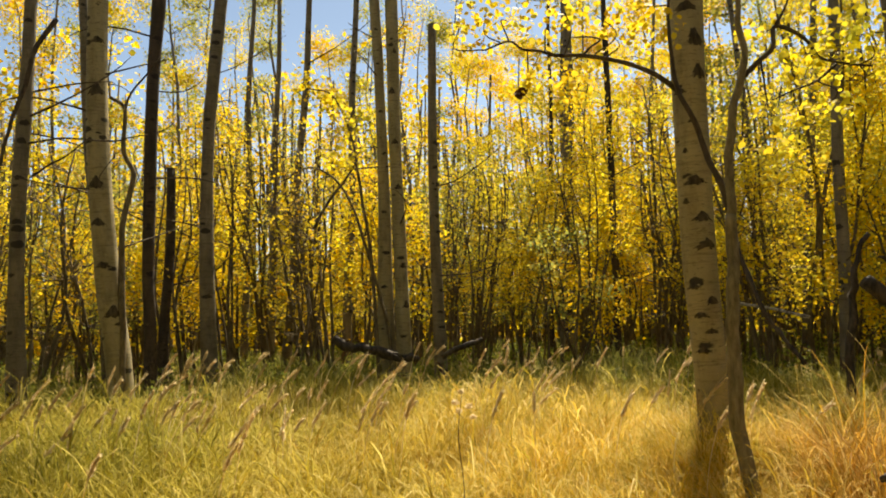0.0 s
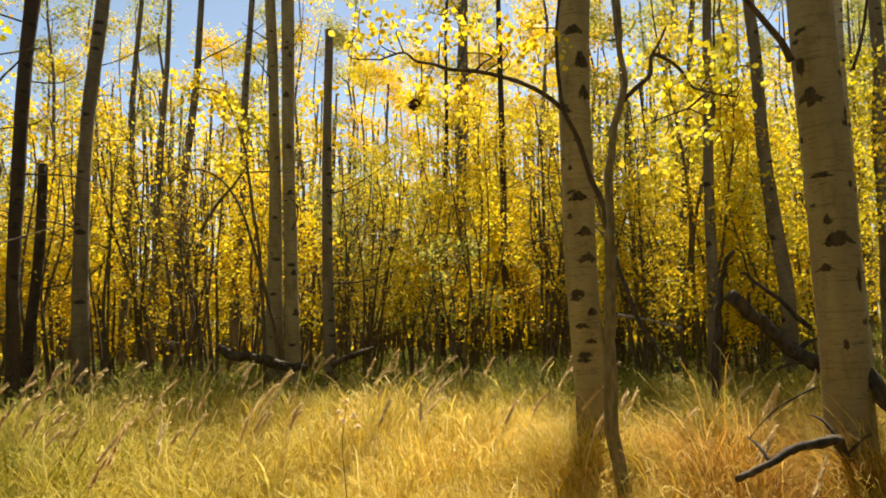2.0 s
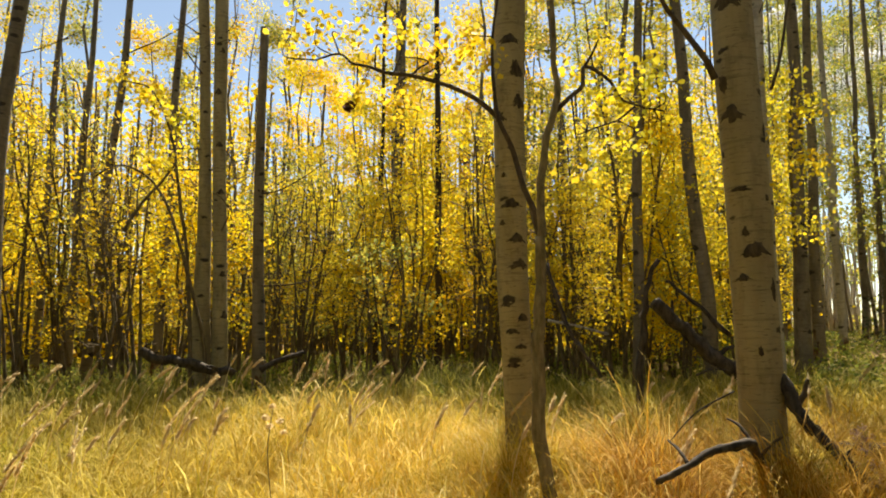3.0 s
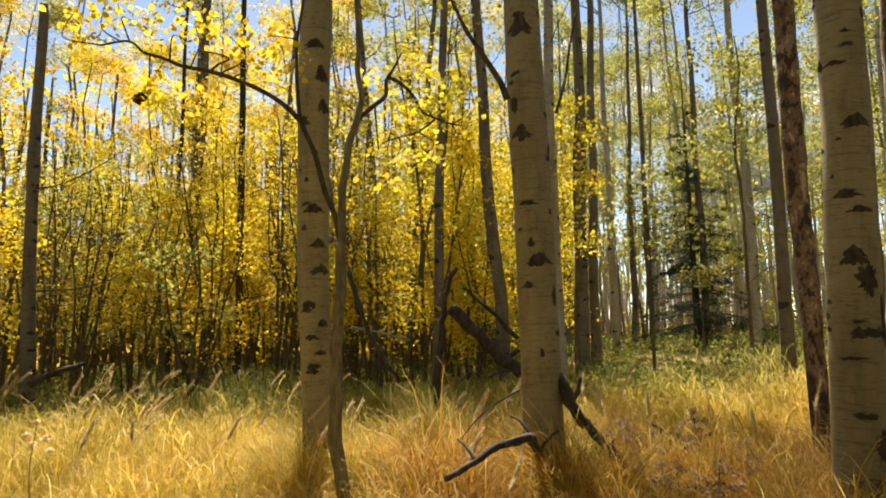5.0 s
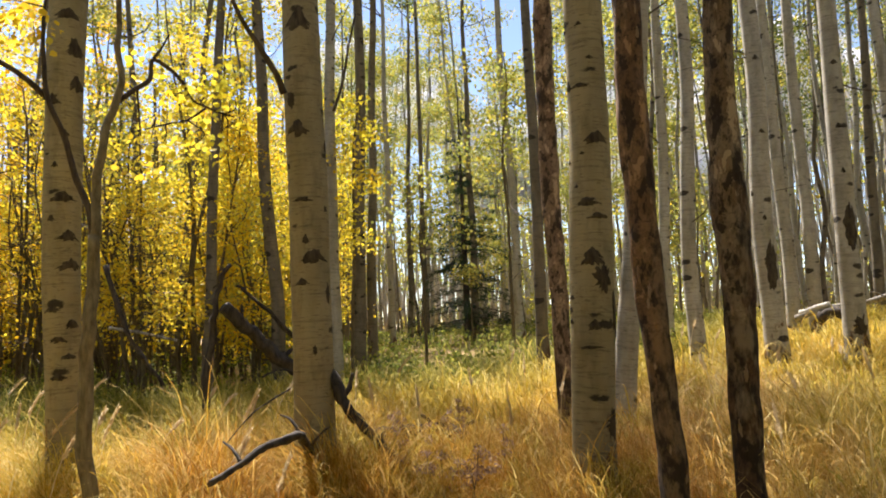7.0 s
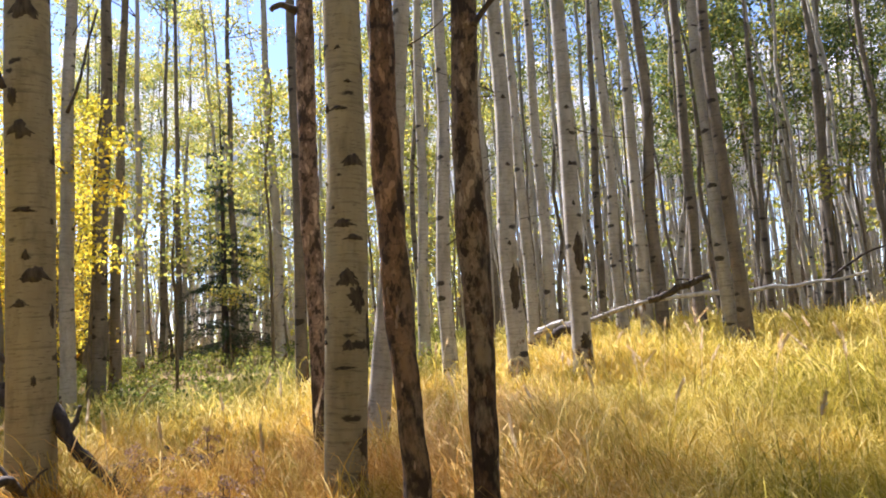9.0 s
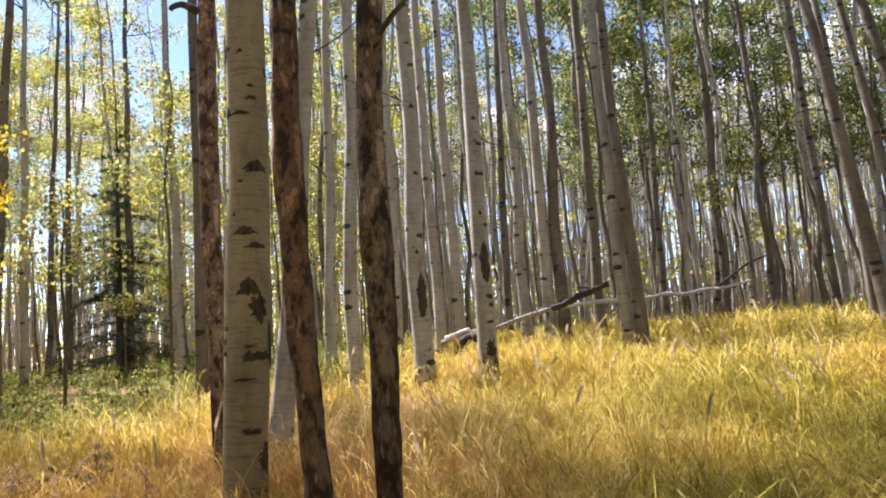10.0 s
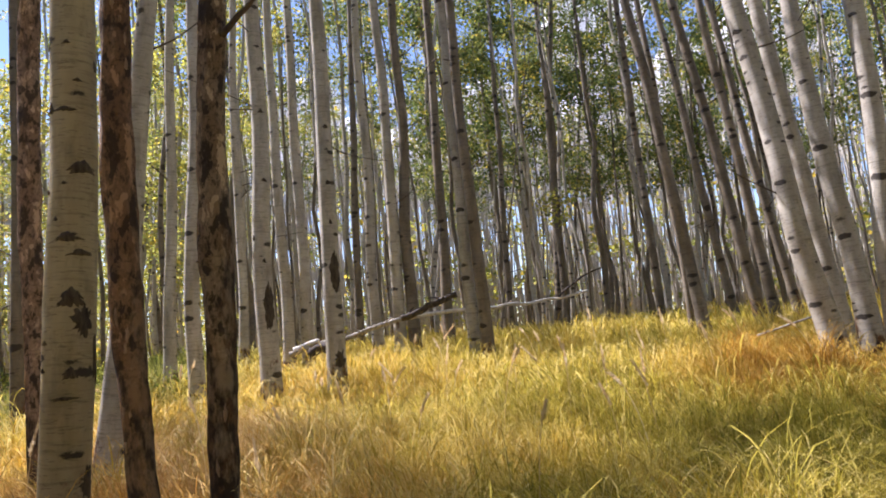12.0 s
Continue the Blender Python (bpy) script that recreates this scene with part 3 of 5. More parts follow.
def aspen(kind, x, y, radius, lean_x, lean_y, top=12.0, crown=LIME, shade_leaves=230, group="aspen trunks of the grove", form=()):
    """One aspen that stands near the glade: trunk, limbs and a high crown, mostly out of view, whose leaf count is set
    to shade the meadow. form: heights, sideways bends and radii of its trunk.
    """
    TREE_SEED[0] += 1
    seed = TREE_SEED[0]
    rng = np.random.default_rng(seed)
    snag = kind.endswith("snag")
    look_of = kind.replace("_snag", "")
    base = Vector((x, y, height(x, y)))
    root = new("dead_aspen" if snag else "aspen_tree")
    root.location = base
    if snag:
        top = 3.6 if look_of == "dark" else 5.6
    old = look_of in ("dark_red", "rust", "red")
    if form:
        path, girth_at = shaped(base, lean_x, lean_y, top, form, 0.06 if old else 0.15, seed)
    else:
        path = wander((0, 0, 0), (lean_x, lean_y), top, 0.05 + 0.25 * radius, seed * 3.7, 0.25)

        def girth_at(q):
            taper = radius * (1.04 - 0.055 * q) if q < 9 else radius * 0.5 * max(0.2, 1 - (q - 9) / 4)
            return taper * (1 + (0.22 if radius > 0.12 else 0.4) * math.exp(-q / 0.22))
    sides = 32 if old else 24
    rough = 0.17 if old else 0.10 if look_of == "dark" else 0.03
    radii = []
    for p in path:
        q = max(0.0, p[2])
        radii.append(lambda a, run, t=girth_at(q), z=q: t * (1 + rough * noise.noise((math.cos(a) * 1.5, math.sin(a) * 1.5, z * (4.0 if old else 1.7) + seed * 5)) + (0.11 * noise.noise((math.cos(a) * 4.5, math.sin(a) * 4.5, z * 9.0 + seed * 3)) if old else 0.012 * noise.noise((math.cos(a) * 4, math.sin(a) * 4, z * 7.0))) + 0.06 * math.exp(-z / 0.25) * math.cos(3 * a + seed)))
    STEMS[root] = (path, girth_at)
    part_of("trunk", trunk_mesh("trunk", path, radii, sides, BARK[look_of], math.tau * radius), root)
    words = {"white": "tall aspen with pale bark and black scars", "big": "cream-barked aspen with black branch scars", "grey": "slim grey aspen trunk in the grove", "dark": "dark-barked dead-looking trunk in the grove", "red": "aspen with russet peeling bark", "rust": "thin trunk with mottled rust-orange and dark bark", "dark_red": "thin trunk with flaking rust-brown and black bark"}
    tagged(root, ("broken-topped " if snag else "") + words[look_of], "tree", group)
    for _ in range(0 if look_of in ("big", "red", "rust", "dark_red") and math.hypot(x, y) < 7.5 else 2 if snag else int(rng.integers(3, 7)) if x < 1.5 else int(rng.integers(1, 4))):
        z = rng.uniform(1.6, 3.3 if snag else 5.5)
        i = min(range(len(path)), key=lambda q: abs(path[q][2] - z))
        a, far = rng.uniform(0, math.tau), rng.uniform(0.25, 1.3 if x < 1.5 else 0.8)
        p = Vector(path[i])
        out = Vector((math.cos(a), math.sin(a), rng.uniform(-0.2, 0.6)))
        bend = Vector(rng.normal(size=3)) * 0.12
        line = [base + p, base + p + out * (radius + far * 0.4), base + p + out * (radius + far * 0.8) + bend, base + p + out * (radius + far) + bend * 2.2]
        bough("dead_twig", root, line, 0.006 + 0.007 * far, 0.003, sides=5)
    if not snag:
        # unseen high crown; from 900 leaves on it is widened to shade the meadow
        lv, lf, tips = limbs(rng, path, (0.68 if shade_leaves < 900 else 0.6) * top, top * 0.97, 12 if shade_leaves < 900 else 20, 1.3 if shade_leaves < 900 else 2.2, radius * 0.22)
        tagged(part_of("branchwork", mesh_of("limbs", lv, lf, TWIG), root), kind="stuff")
        v, t = leaves(rng, tips, [0.6] * len(tips), shade_leaves, 0.10)
        tagged(part_of("crown", quick_mesh("crown", v, t, crown), root), kind="stuff")
    return root


GREY_A = aspen("grey", -4.64, 7.71, 0.097, 0.005, 0.003,
    form=((1.0, 0.003, 0.102), (1.3, -0.008, 0.089), (1.92, -0.025, 0.080), (2.54, -0.029, 0.077), (3.17, -0.019, 0.077), (3.82, 0.010, 0.071), (4.48, 0.025, 0.067), (5.15, 0.035, 0.067)))
PALE_A = aspen("big", -3.72, 8.20, 0.137, -0.063, -0.030,
    form=((1.01, -0.031, 0.142), (1.27, -0.07, 0.141), (1.92, -0.158, 0.135), (2.57, -0.222, 0.13), (3.24, -0.278, 0.13), (3.91, -0.308, 0.122), (4.59, -0.321, 0.113), (5.29, -0.322, 0.112)))
aspen("grey", -4.45, 9.51, 0.082, -0.076, -0.038)
aspen("dark", -3.84, 9.23, 0.087, 0.015, 0.006,
    form=((1.24, 0.018, 0.081), (1.98, -0.018, 0.077), (2.72, -0.017, 0.078), (3.48, -0.008, 0.077), (4.25, 0.0, 0.08), (5.04, 0.027, 0.083), (5.85, 0.079, 0.09)))
aspen("dark_snag", -4.06, 10.22, 0.073, 0.019, 0.007)
aspen("grey", -3.32, 9.96, 0.108, 0.028, 0.009,
    form=((1.21, 0.015, 0.116), (2.0, -0.014, 0.106), (2.81, -0.022, 0.095), (3.62, -0.017, 0.085), (4.46, 0.018, 0.088), (5.31, 0.093, 0.09), (6.18, 0.17, 0.092)))
aspen("grey", -4.09, 14.43, 0.074, 0.025, 0.007)
aspen("grey", -3.58, 14.57, 0.075, 0.029, 0.007)
aspen("grey", -2.84, 12.69, 0.081, 0.068, 0.014)
aspen("grey", -1.93, 13.87, 0.090, 0.041, 0.005)
aspen("big", -0.85, 10.27, 0.100, -0.008, -0.001, shade_leaves=1100,
    form=((1.13, 0.007, 0.13), (1.95, 0.004, 0.111), (2.77, 0.018, 0.095), (3.62, 0.01, 0.083), (4.48, -0.009, 0.075), (5.35, -0.029, 0.076), (6.23, -0.071, 0.08)))
PALE_D = aspen("big", -0.61, 10.18, 0.111, -0.009, -0.001, shade_leaves=1100,
    form=((1.12, 0.021, 0.109), (1.93, 0.007, 0.096), (2.76, -0.006, 0.093), (3.59, -0.036, 0.089), (4.44, -0.045, 0.091), (5.3, -0.043, 0.093), (6.18, -0.048, 0.096)))
aspen("grey_snag", -0.13, 10.50, 0.085, 0.012, 0.000,
    form=((1.1, 0.055, 0.096), (1.94, 0.033, 0.084), (2.78, 0.024, 0.076), (3.65, 0.023, 0.073), (4.52, 0.035, 0.066), (6.04, 0.078, 0.062)))
aspen("grey", 2.59, 14.77, 0.130, 0.034, -0.006)
aspen("dark", 2.92, 12.16, 0.067, 0.016, -0.004)
aspen("dark", 2.37, 15.82, 0.057, 0.034, -0.005)
BIG_A = aspen("big", 1.84, 4.97, 0.129, -0.006, 0.002,
    form=((0.86, 0.001, 0.112), (1.27, -0.013, 0.114), (1.68, -0.026, 0.116), (2.11, -0.028, 0.117), (2.54, -0.024, 0.12), (2.98, -0.024, 0.119), (3.42, -0.014, 0.122), (3.88, 0.006, 0.121)))
aspen("grey", 4.88, 8.72, 0.076, 0.035, -0.019, shade_leaves=600)
aspen("grey", 6.29, 12.49, 0.078, 0.083, -0.042, shade_leaves=2000)
aspen("grey", 5.69, 8.23, 0.096, -0.030, 0.020, shade_leaves=1200)
aspen("grey", 7.19, 8.33, 0.101, 0.019, -0.017, shade_leaves=3000)
aspen("grey", 8.67, 9.70, 0.088, 0.020, -0.018, shade_leaves=2500)
BIG_B = aspen("big", 2.97, 3.78, 0.143, -0.009, 0.007,
    form=((0.66, -0.002, 0.137), (0.92, 0.001, 0.133), (1.25, -0.001, 0.133), (1.6, -0.006, 0.132), (1.94, -0.004, 0.131), (2.29, -0.007, 0.133), (2.66, -0.018, 0.134), (3.03, -0.027, 0.131), (3.4, -0.03, 0.127)))
aspen("white", 5.99, 7.38, 0.088, 0.009, -0.007, shade_leaves=1000)
aspen("grey", 7.71, 5.27, 0.081, 0.004, -0.006, shade_leaves=3000)
RED = aspen("red", 5.27, 3.34, 0.078, -0.004, 0.005, shade_leaves=1800,
    form=((0.66, -0.003, 0.072), (0.93, -0.006, 0.072), (1.4, -0.005, 0.074), (1.88, -0.015, 0.077), (2.37, -0.032, 0.082), (2.87, -0.026, 0.08), (3.37, -0.02, 0.082), (3.89, -0.009, 0.077), (4.42, 0.005, 0.078)))
BIG_C = aspen("big", 4.01, 2.34, 0.125, 0.024, -0.042,
    form=((0.68, 0.024, 0.133), (1.02, 0.044, 0.136), (1.37, 0.06, 0.139), (1.73, 0.076, 0.141), (2.1, 0.095, 0.135), (2.47, 0.114, 0.13), (2.85, 0.117, 0.126), (3.24, 0.123, 0.125), (3.55, 0.128, 0.125)))
aspen("white", 5.42, 2.92, 0.094, 0.051, -0.096, shade_leaves=1500)
RUSTY = aspen("rust", 3.27, 1.44, 0.077, -0.009, 0.017,
    form=((0.62, -0.008, 0.065), (0.81, -0.018, 0.067), (1.07, -0.028, 0.065), (1.35, -0.045, 0.069), (1.62, -0.059, 0.073), (1.9, -0.064, 0.072), (2.19, -0.068, 0.072), (2.49, -0.076, 0.069), (2.78, -0.068, 0.066), (3.09, -0.061, 0.061)))
FLAKING = aspen("dark_red", 3.68, 1.26, 0.083, 0.006, -0.015,
    form=((0.53, 0.003, 0.070), (0.73, 0.01, 0.073), (1.02, 0.019, 0.07), (1.32, 0.023, 0.075), (1.62, 0.02, 0.08), (1.93, 0.017, 0.084), (2.24, 0.02, 0.079), (2.56, 0.028, 0.073), (2.89, 0.044, 0.073), (3.22, 0.064, 0.072)))
aspen("white", 8.37, 3.50, 0.095, 0.010, -0.024, shade_leaves=2700)
PALE_B = aspen("white", 8.87, 2.77, 0.127, 0.003, -0.010, shade_leaves=300)
aspen("white", 11.62, 3.38, 0.098, -0.001, 0.005)
aspen("white", 11.71, 3.08, 0.098, -0.001, 0.002)
PALE_C = aspen("white", 9.10, 1.98, 0.122, 0.002, -0.008, shade_leaves=300)
aspen("grey", 14.84, 2.88, 0.090, 0.007, -0.036)
aspen("white", 12.95, 2.14, 0.104, 0.001, -0.004)
aspen("white", 11.53, 1.51, 0.100, -0.000, 0.002)
aspen("grey", 11.56, 1.29, 0.099, 0.002, -0.014)
aspen("white", 10.65, 0.26, 0.098, -0.001, 0.018)
aspen("grey", 10.45, 0.08, 0.092, -0.001, 0.028)
aspen("grey", 13.12, 0.84, 0.099, 0.001, -0.010)
aspen("white", 10.94, 5.10, 0.097, 0.016, -0.035)
aspen("grey", 17.15, -0.31, 0.079, -0.000, -0.024)
aspen("white", 12.30, 4.42, 0.088, 0.006, -0.015)
aspen("white", 7.95, -3.64, 0.129, 0.051, 0.128)
aspen("white", 8.82, -4.14, 0.104, 0.041, 0.098)
aspen("white", 8.27, -4.14, 0.118, 0.032, 0.069)
aspen("white", 7.71, -4.13, 0.114, -0.009, -0.017)
aspen("grey", 10.49, -3.01, 0.087, 0.024, 0.100)
aspen("grey", 11.80, -3.16, 0.062, 0.010, 0.041)
aspen("grey", 13.53, -4.38, 0.081, 0.032, 0.113)
aspen("grey", 11.03, -3.98, 0.089, 0.038, 0.121)
aspen("grey", 10.49, -4.00, 0.076, 0.031, 0.090)
aspen("grey", 11.32, -4.65, 0.073, 0.046, 0.127)
aspen("grey", 14.83, -3.35, 0.084, 0.006, 0.028)
aspen("grey", 17.10, -1.62, 0.101, -0.001, -0.012)
aspen("white", 11.65, 12.36, 0.081, 0.002, -0.002)
aspen("grey", 14.04, 14.23, 0.073, 0.022, -0.022)
aspen("grey", 12.95, 12.50, 0.073, 0.004, -0.004)
aspen("grey", 13.81, 11.57, 0.089, 0.003, -0.004)
aspen("white", 12.10, 8.90, 0.100, -0.010, 0.012)


# ---- boughs, scars and the young stem by the stout aspen ----
scars(BIG_A, [(3.38, -0.03, 0.170, 0.060), (3.14, 0.49, 0.145, 0.094), (2.89, 0.66, 0.128, 0.085), (2.77, -0.56, 0.111, 0.068), (2.11, 0.02, 0.179, 0.060), (1.97, -0.56, 0.060, 0.034), (1.85, 0.31, 0.162, 0.055), (1.66, 0.48, 0.170, 0.068), (1.37, -0.48, 0.119, 0.038), (1.27, 0.51, 0.102, 0.051), (1.17, -0.22, 0.128, 0.034), (1.06, 0.30, 0.102, 0.034), (0.93, -0.33, 0.128, 0.034), (2.54, 0.06, 0.068, 0.034), (2.33, -0.43, 0.043, 0.034)])
scars(BIG_B, [(3.29, -0.18, 0.177, 0.115), (2.74, -0.65, 0.069, 0.115), (2.53, -0.36, 0.177, 0.077), (2.05, -0.33, 0.169, 0.027), (1.78, -0.20, 0.054, 0.046), (1.66, 0.17, 0.200, 0.069), (1.50, -0.42, 0.108, 0.035), (1.42, 0.84, 0.046, 0.115), (2.41, 0.94, 0.038, 0.092), (2.29, -0.90, 0.031, 0.038), (1.99, 0.82, 0.038, 0.038), (1.06, 0.10, 0.031, 0.054)])
scars(BIG_C, [(2.32, 0.37, 0.169, 0.066), (2.68, -0.89, 0.059, 0.051), (2.67, -0.31, 0.147, 0.022), (1.91, -0.11, 0.184, 0.040), (1.82, 0.38, 0.147, 0.029), (3.06, -0.97, 0.066, 0.022), (3.08, -0.24, 0.044, 0.022), (1.56, 0.10, 0.147, 0.096), (1.43, 0.53, 0.125, 0.147), (1.26, 0.99, 0.074, 0.294), (1.14, 0.12, 0.096, 0.051), (1.01, -0.07, 0.169, 0.018), (0.56, 0.83, 0.125, 0.184), (2.02, -0.62, 0.037, 0.022), (1.32, -0.86, 0.051, 0.022), (1.17, -0.91, 0.044, 0.022), (2.23, -0.35, 0.037, 0.015), (2.85, 0.21, 0.051, 0.018), (2.96, 0.94, 0.037, 0.059), (2.19, -1.00, 0.037, 0.022)])
for tree_, count_, seed_ in ((RED, 10, 1), (RUSTY, 18, 2), (FLAKING, 18, 3)):
    flakes(tree_, count_, seed_)
scars(PALE_A, [(3.84, -0.06, 0.216, 0.101), (2.74, -0.39, 0.259, 0.130), (2.29, -0.47, 0.216, 0.072), (1.80, -0.31, 0.216, 0.058), (1.26, 0.12, 0.216, 0.101), (3.25, -0.72, 0.115, 0.058), (4.45, 0.08, 0.173, 0.072)])
scars(PALE_B, [(1.15, 0.45, 0.15, 0.75), (2.88, 0.37, 0.08, 0.045), (3.80, 0.22, 0.08, 0.045), (2.14, -0.8, 0.06, 0.05), (1.84, 0.27, 0.06, 0.045)])
scars(PALE_C, [(1.55, 0.5, 0.15, 0.62), (3.55, 0.26, 0.09, 0.045), (2.79, 0.23, 0.09, 0.045), (0.5, 0.46, 0.18, 0.2), (2.27, 0.27, 0.06, 0.05)])
scars(PALE_D, [(2.97, 0.19, 0.114, 0.065), (3.64, 0.01, 0.130, 0.065), (4.40, -0.29, 0.114, 0.082), (1.82, 0.37, 0.130, 0.065), (1.26, 0.64, 0.147, 0.082), (5.00, 0.26, 0.082, 0.065)])
bough("bough", BIG_B, [(2.79, 3.79, 2.92), (2.72, 3.78, 3.05), (2.62, 3.80, 3.19), (2.53, 3.82, 3.32), (2.44, 3.82, 3.46), (2.33, 3.84, 3.71)], 0.024, 0.010)
bough("bough", BIG_B, [(3.36, 3.98, 2.96), (3.46, 3.98, 3.22), (3.54, 4.00, 3.51), (3.63, 4.01, 3.81)], 0.012, 0.007)
bough("broken_stub", RED, [(5.15, 3.34, 4.25), (5.09, 3.37, 4.26), (5.01, 3.41, 4.26), (4.94, 3.46, 4.20)], 0.040, 0.022, label="dark broken branch stub")
bough("bough", FLAKING, [(3.66, 1.14, 3.00), (3.67, 1.06, 3.09), (3.68, 0.97, 3.18), (3.68, 0.91, 3.28)], 0.020, 0.009)
bough("bough", GREY_A, [(-4.19, 7.51, 4.80), (-4.33, 7.38, 4.43), (-4.39, 7.30, 4.00), (-4.46, 7.21, 3.60), (-4.51, 7.14, 3.19), (-4.53, 7.07, 2.86)], 0.030, 0.014)
bough("bough", PALE_A, [(-4.50, 7.56, 3.42), (-4.21, 7.73, 3.52), (-3.78, 7.95, 3.53), (-3.62, 8.02, 3.58), (-3.42, 8.11, 3.64)], 0.012, 0.007)
bough("bough", PALE_A, [(-4.48, 7.58, 3.05), (-4.30, 7.68, 3.22), (-4.16, 7.75, 3.33), (-4.01, 7.83, 3.51)], 0.012, 0.007)
young = new("young_aspen")
young.location = (1.68, 3.97, height(1.68, 3.97))
A_MAIN = [(1.68, 3.97, -0.05 + height(1.68, 3.97))] + [(1.66, 3.97, 0.35), (1.61, 3.99, 0.71), (1.61, 3.99, 1.05), (1.62, 3.98, 1.40), (1.64, 3.98, 1.71), (1.64, 3.97, 1.91)]
A_RIGHT = [(1.64, 3.97, 1.91), (1.65, 3.98, 2.07), (1.66, 3.98, 2.27), (1.70, 3.97, 2.53), (1.75, 3.95, 2.69), (1.78, 3.95, 2.86), (1.76, 3.96, 3.03), (1.77, 3.97, 3.24), (1.76, 3.98, 3.74)]
A_LEFT = [(1.64, 3.97, 1.91), (1.62, 4.01, 2.08), (1.57, 4.06, 2.25), (1.52, 4.10, 2.49), (1.45, 4.15, 2.70), (1.44, 4.18, 2.89), (1.44, 4.21, 3.08), (1.45, 4.23, 3.27), (1.50, 4.24, 3.57)]
A_REACH = [(1.47, 4.20, 2.71), (1.31, 4.23, 2.85), (1.12, 4.27, 2.94), (0.91, 4.30, 2.99), (0.76, 4.31, 3.00), (0.65, 4.31, 3.03), (0.54, 4.30, 3.04), (0.46, 4.29, 3.09), (0.31, 4.29, 3.04)]
A_SIDE = [(1.76, 3.98, 2.70), (1.86, 3.97, 2.79), (1.95, 3.96, 2.88), (1.98, 3.98, 3.01), (2.08, 3.96, 2.97), (2.16, 3.96, 2.90), (2.21, 3.96, 2.81), (2.30, 3.95, 2.77), (2.47, 3.88, 2.72)]
A_DROOP = [(2.27, 3.89, 2.74), (2.16, 3.91, 2.65), (2.04, 3.94, 2.61), (1.92, 3.96, 2.56)]
bough("trunk", young, A_MAIN, 0.046, 0.031, YOUNG_BARK, sides=12)
bough("bough", young, A_RIGHT, 0.029, 0.014, YOUNG_BARK)
bough("bough", young, A_LEFT, 0.021, 0.008)
bough("bough", young, A_REACH, 0.017, 0.006)
bough("bough", young, [(0.92, 4.30, 2.99), (0.97, 4.29, 3.04), (1.03, 4.28, 3.08), (0.96, 4.30, 3.11), (0.85, 4.32, 3.12)], 0.008, 0.004)
bough("bough", young, A_SIDE, 0.017, 0.006)
bough("bough", young, [(1.94, 3.89, 2.98), (1.98, 3.87, 3.05), (2.02, 3.85, 3.14)], 0.010, 0.005)
bough("bough", young, A_DROOP, 0.008, 0.004)
bough("bough", young, [(1.86, 3.93, 2.79), (1.88, 3.95, 2.65), (1.90, 3.97, 2.52)], 0.007, 0.004)
spray(young, [A_REACH, A_LEFT], [(0.77, 4.43, 3.23), (0.48, 4.47, 3.30), (0.29, 4.49, 3.17), (1.02, 4.38, 3.30), (0.61, 4.46, 2.94), (0.84, 4.42, 3.34), (1.26, 4.32, 3.28), (0.34, 4.49, 3.40), (1.40, 4.28, 3.11), (0.18, 4.50, 3.32), (1.12, 4.36, 3.15), (0.89, 4.41, 2.84)], 0.20, 620, 0.042, YELLOW, 61)
spray(young, [A_SIDE, A_DROOP, A_RIGHT], [(2.12, 3.97, 2.82), (2.29, 3.92, 2.83), (2.45, 3.86, 2.87), (2.10, 4.11, 2.53), (2.28, 4.06, 2.54), (2.45, 4.00, 2.65), (2.06, 4.25, 2.46), (2.06, 4.29, 3.09), (2.48, 4.11, 3.07)], 0.22, 380, 0.042, YELLOW, 62)
spray(young, [A_REACH], [(0.53, 4.47, 2.81)], 0.035, 9, 0.06, BROWN_LEAF, 63)
tagged(young, "slender crooked young aspen with sparse yellow leaves", "tree")


def thicket(name, lines, label, centres=(), size=0.3, count=0, leaf_size=0.065, mat=YELLOW, seed=70):
    """A crooked understorey stem with its side stems and leaf clumps. lines: points, thick, thin."""
    root = new(name)
    root.location = lines[0][0][0]
    for k, (pts, a, b) in enumerate(lines):
        bough("bough" if k else "trunk", root, pts, a, b, TWIG if a < 0.02 else SAPLING_BARK)
    if count:
        spray(root, [q[0] for q in lines], centres, size, count, leaf_size, mat, seed)
    return tagged(root, label, "tree")


def down(points):
    """The points with a foot on the ground below the first one."""
    x, y, _ = points[0]
    return [(x, y, height(x, y) - 0.05)] + points


thicket("crooked_stem", [(down([(-3.67, 8.11, 1.01), (-3.69, 8.10, 1.91), (-3.70, 8.10, 2.37), (-3.68, 8.11, 2.70), (-3.59, 8.14, 3.17), (-3.70, 8.10, 3.47), (-3.68, 8.10, 3.94), (-3.83, 8.04, 4.08)]), 0.045, 0.020), ([(-3.68, 8.10, 3.94), (-3.63, 8.13, 4.15), (-3.46, 8.20, 4.42), (-3.33, 8.25, 4.64)], 0.016, 0.008)], "dark crooked stem beside a pale aspen")
thicket("arching_sapling", [(down([(-0.77, 9.97, 1.13), (-0.90, 9.93, 1.77), (-1.07, 9.88, 2.41), (-1.22, 9.84, 2.93), (-1.40, 9.79, 3.29), (-1.61, 9.72, 3.48), (-1.87, 9.65, 3.53), (-2.11, 9.57, 3.36)]), 0.028, 0.010)], "bare sapling arching over among the trees")
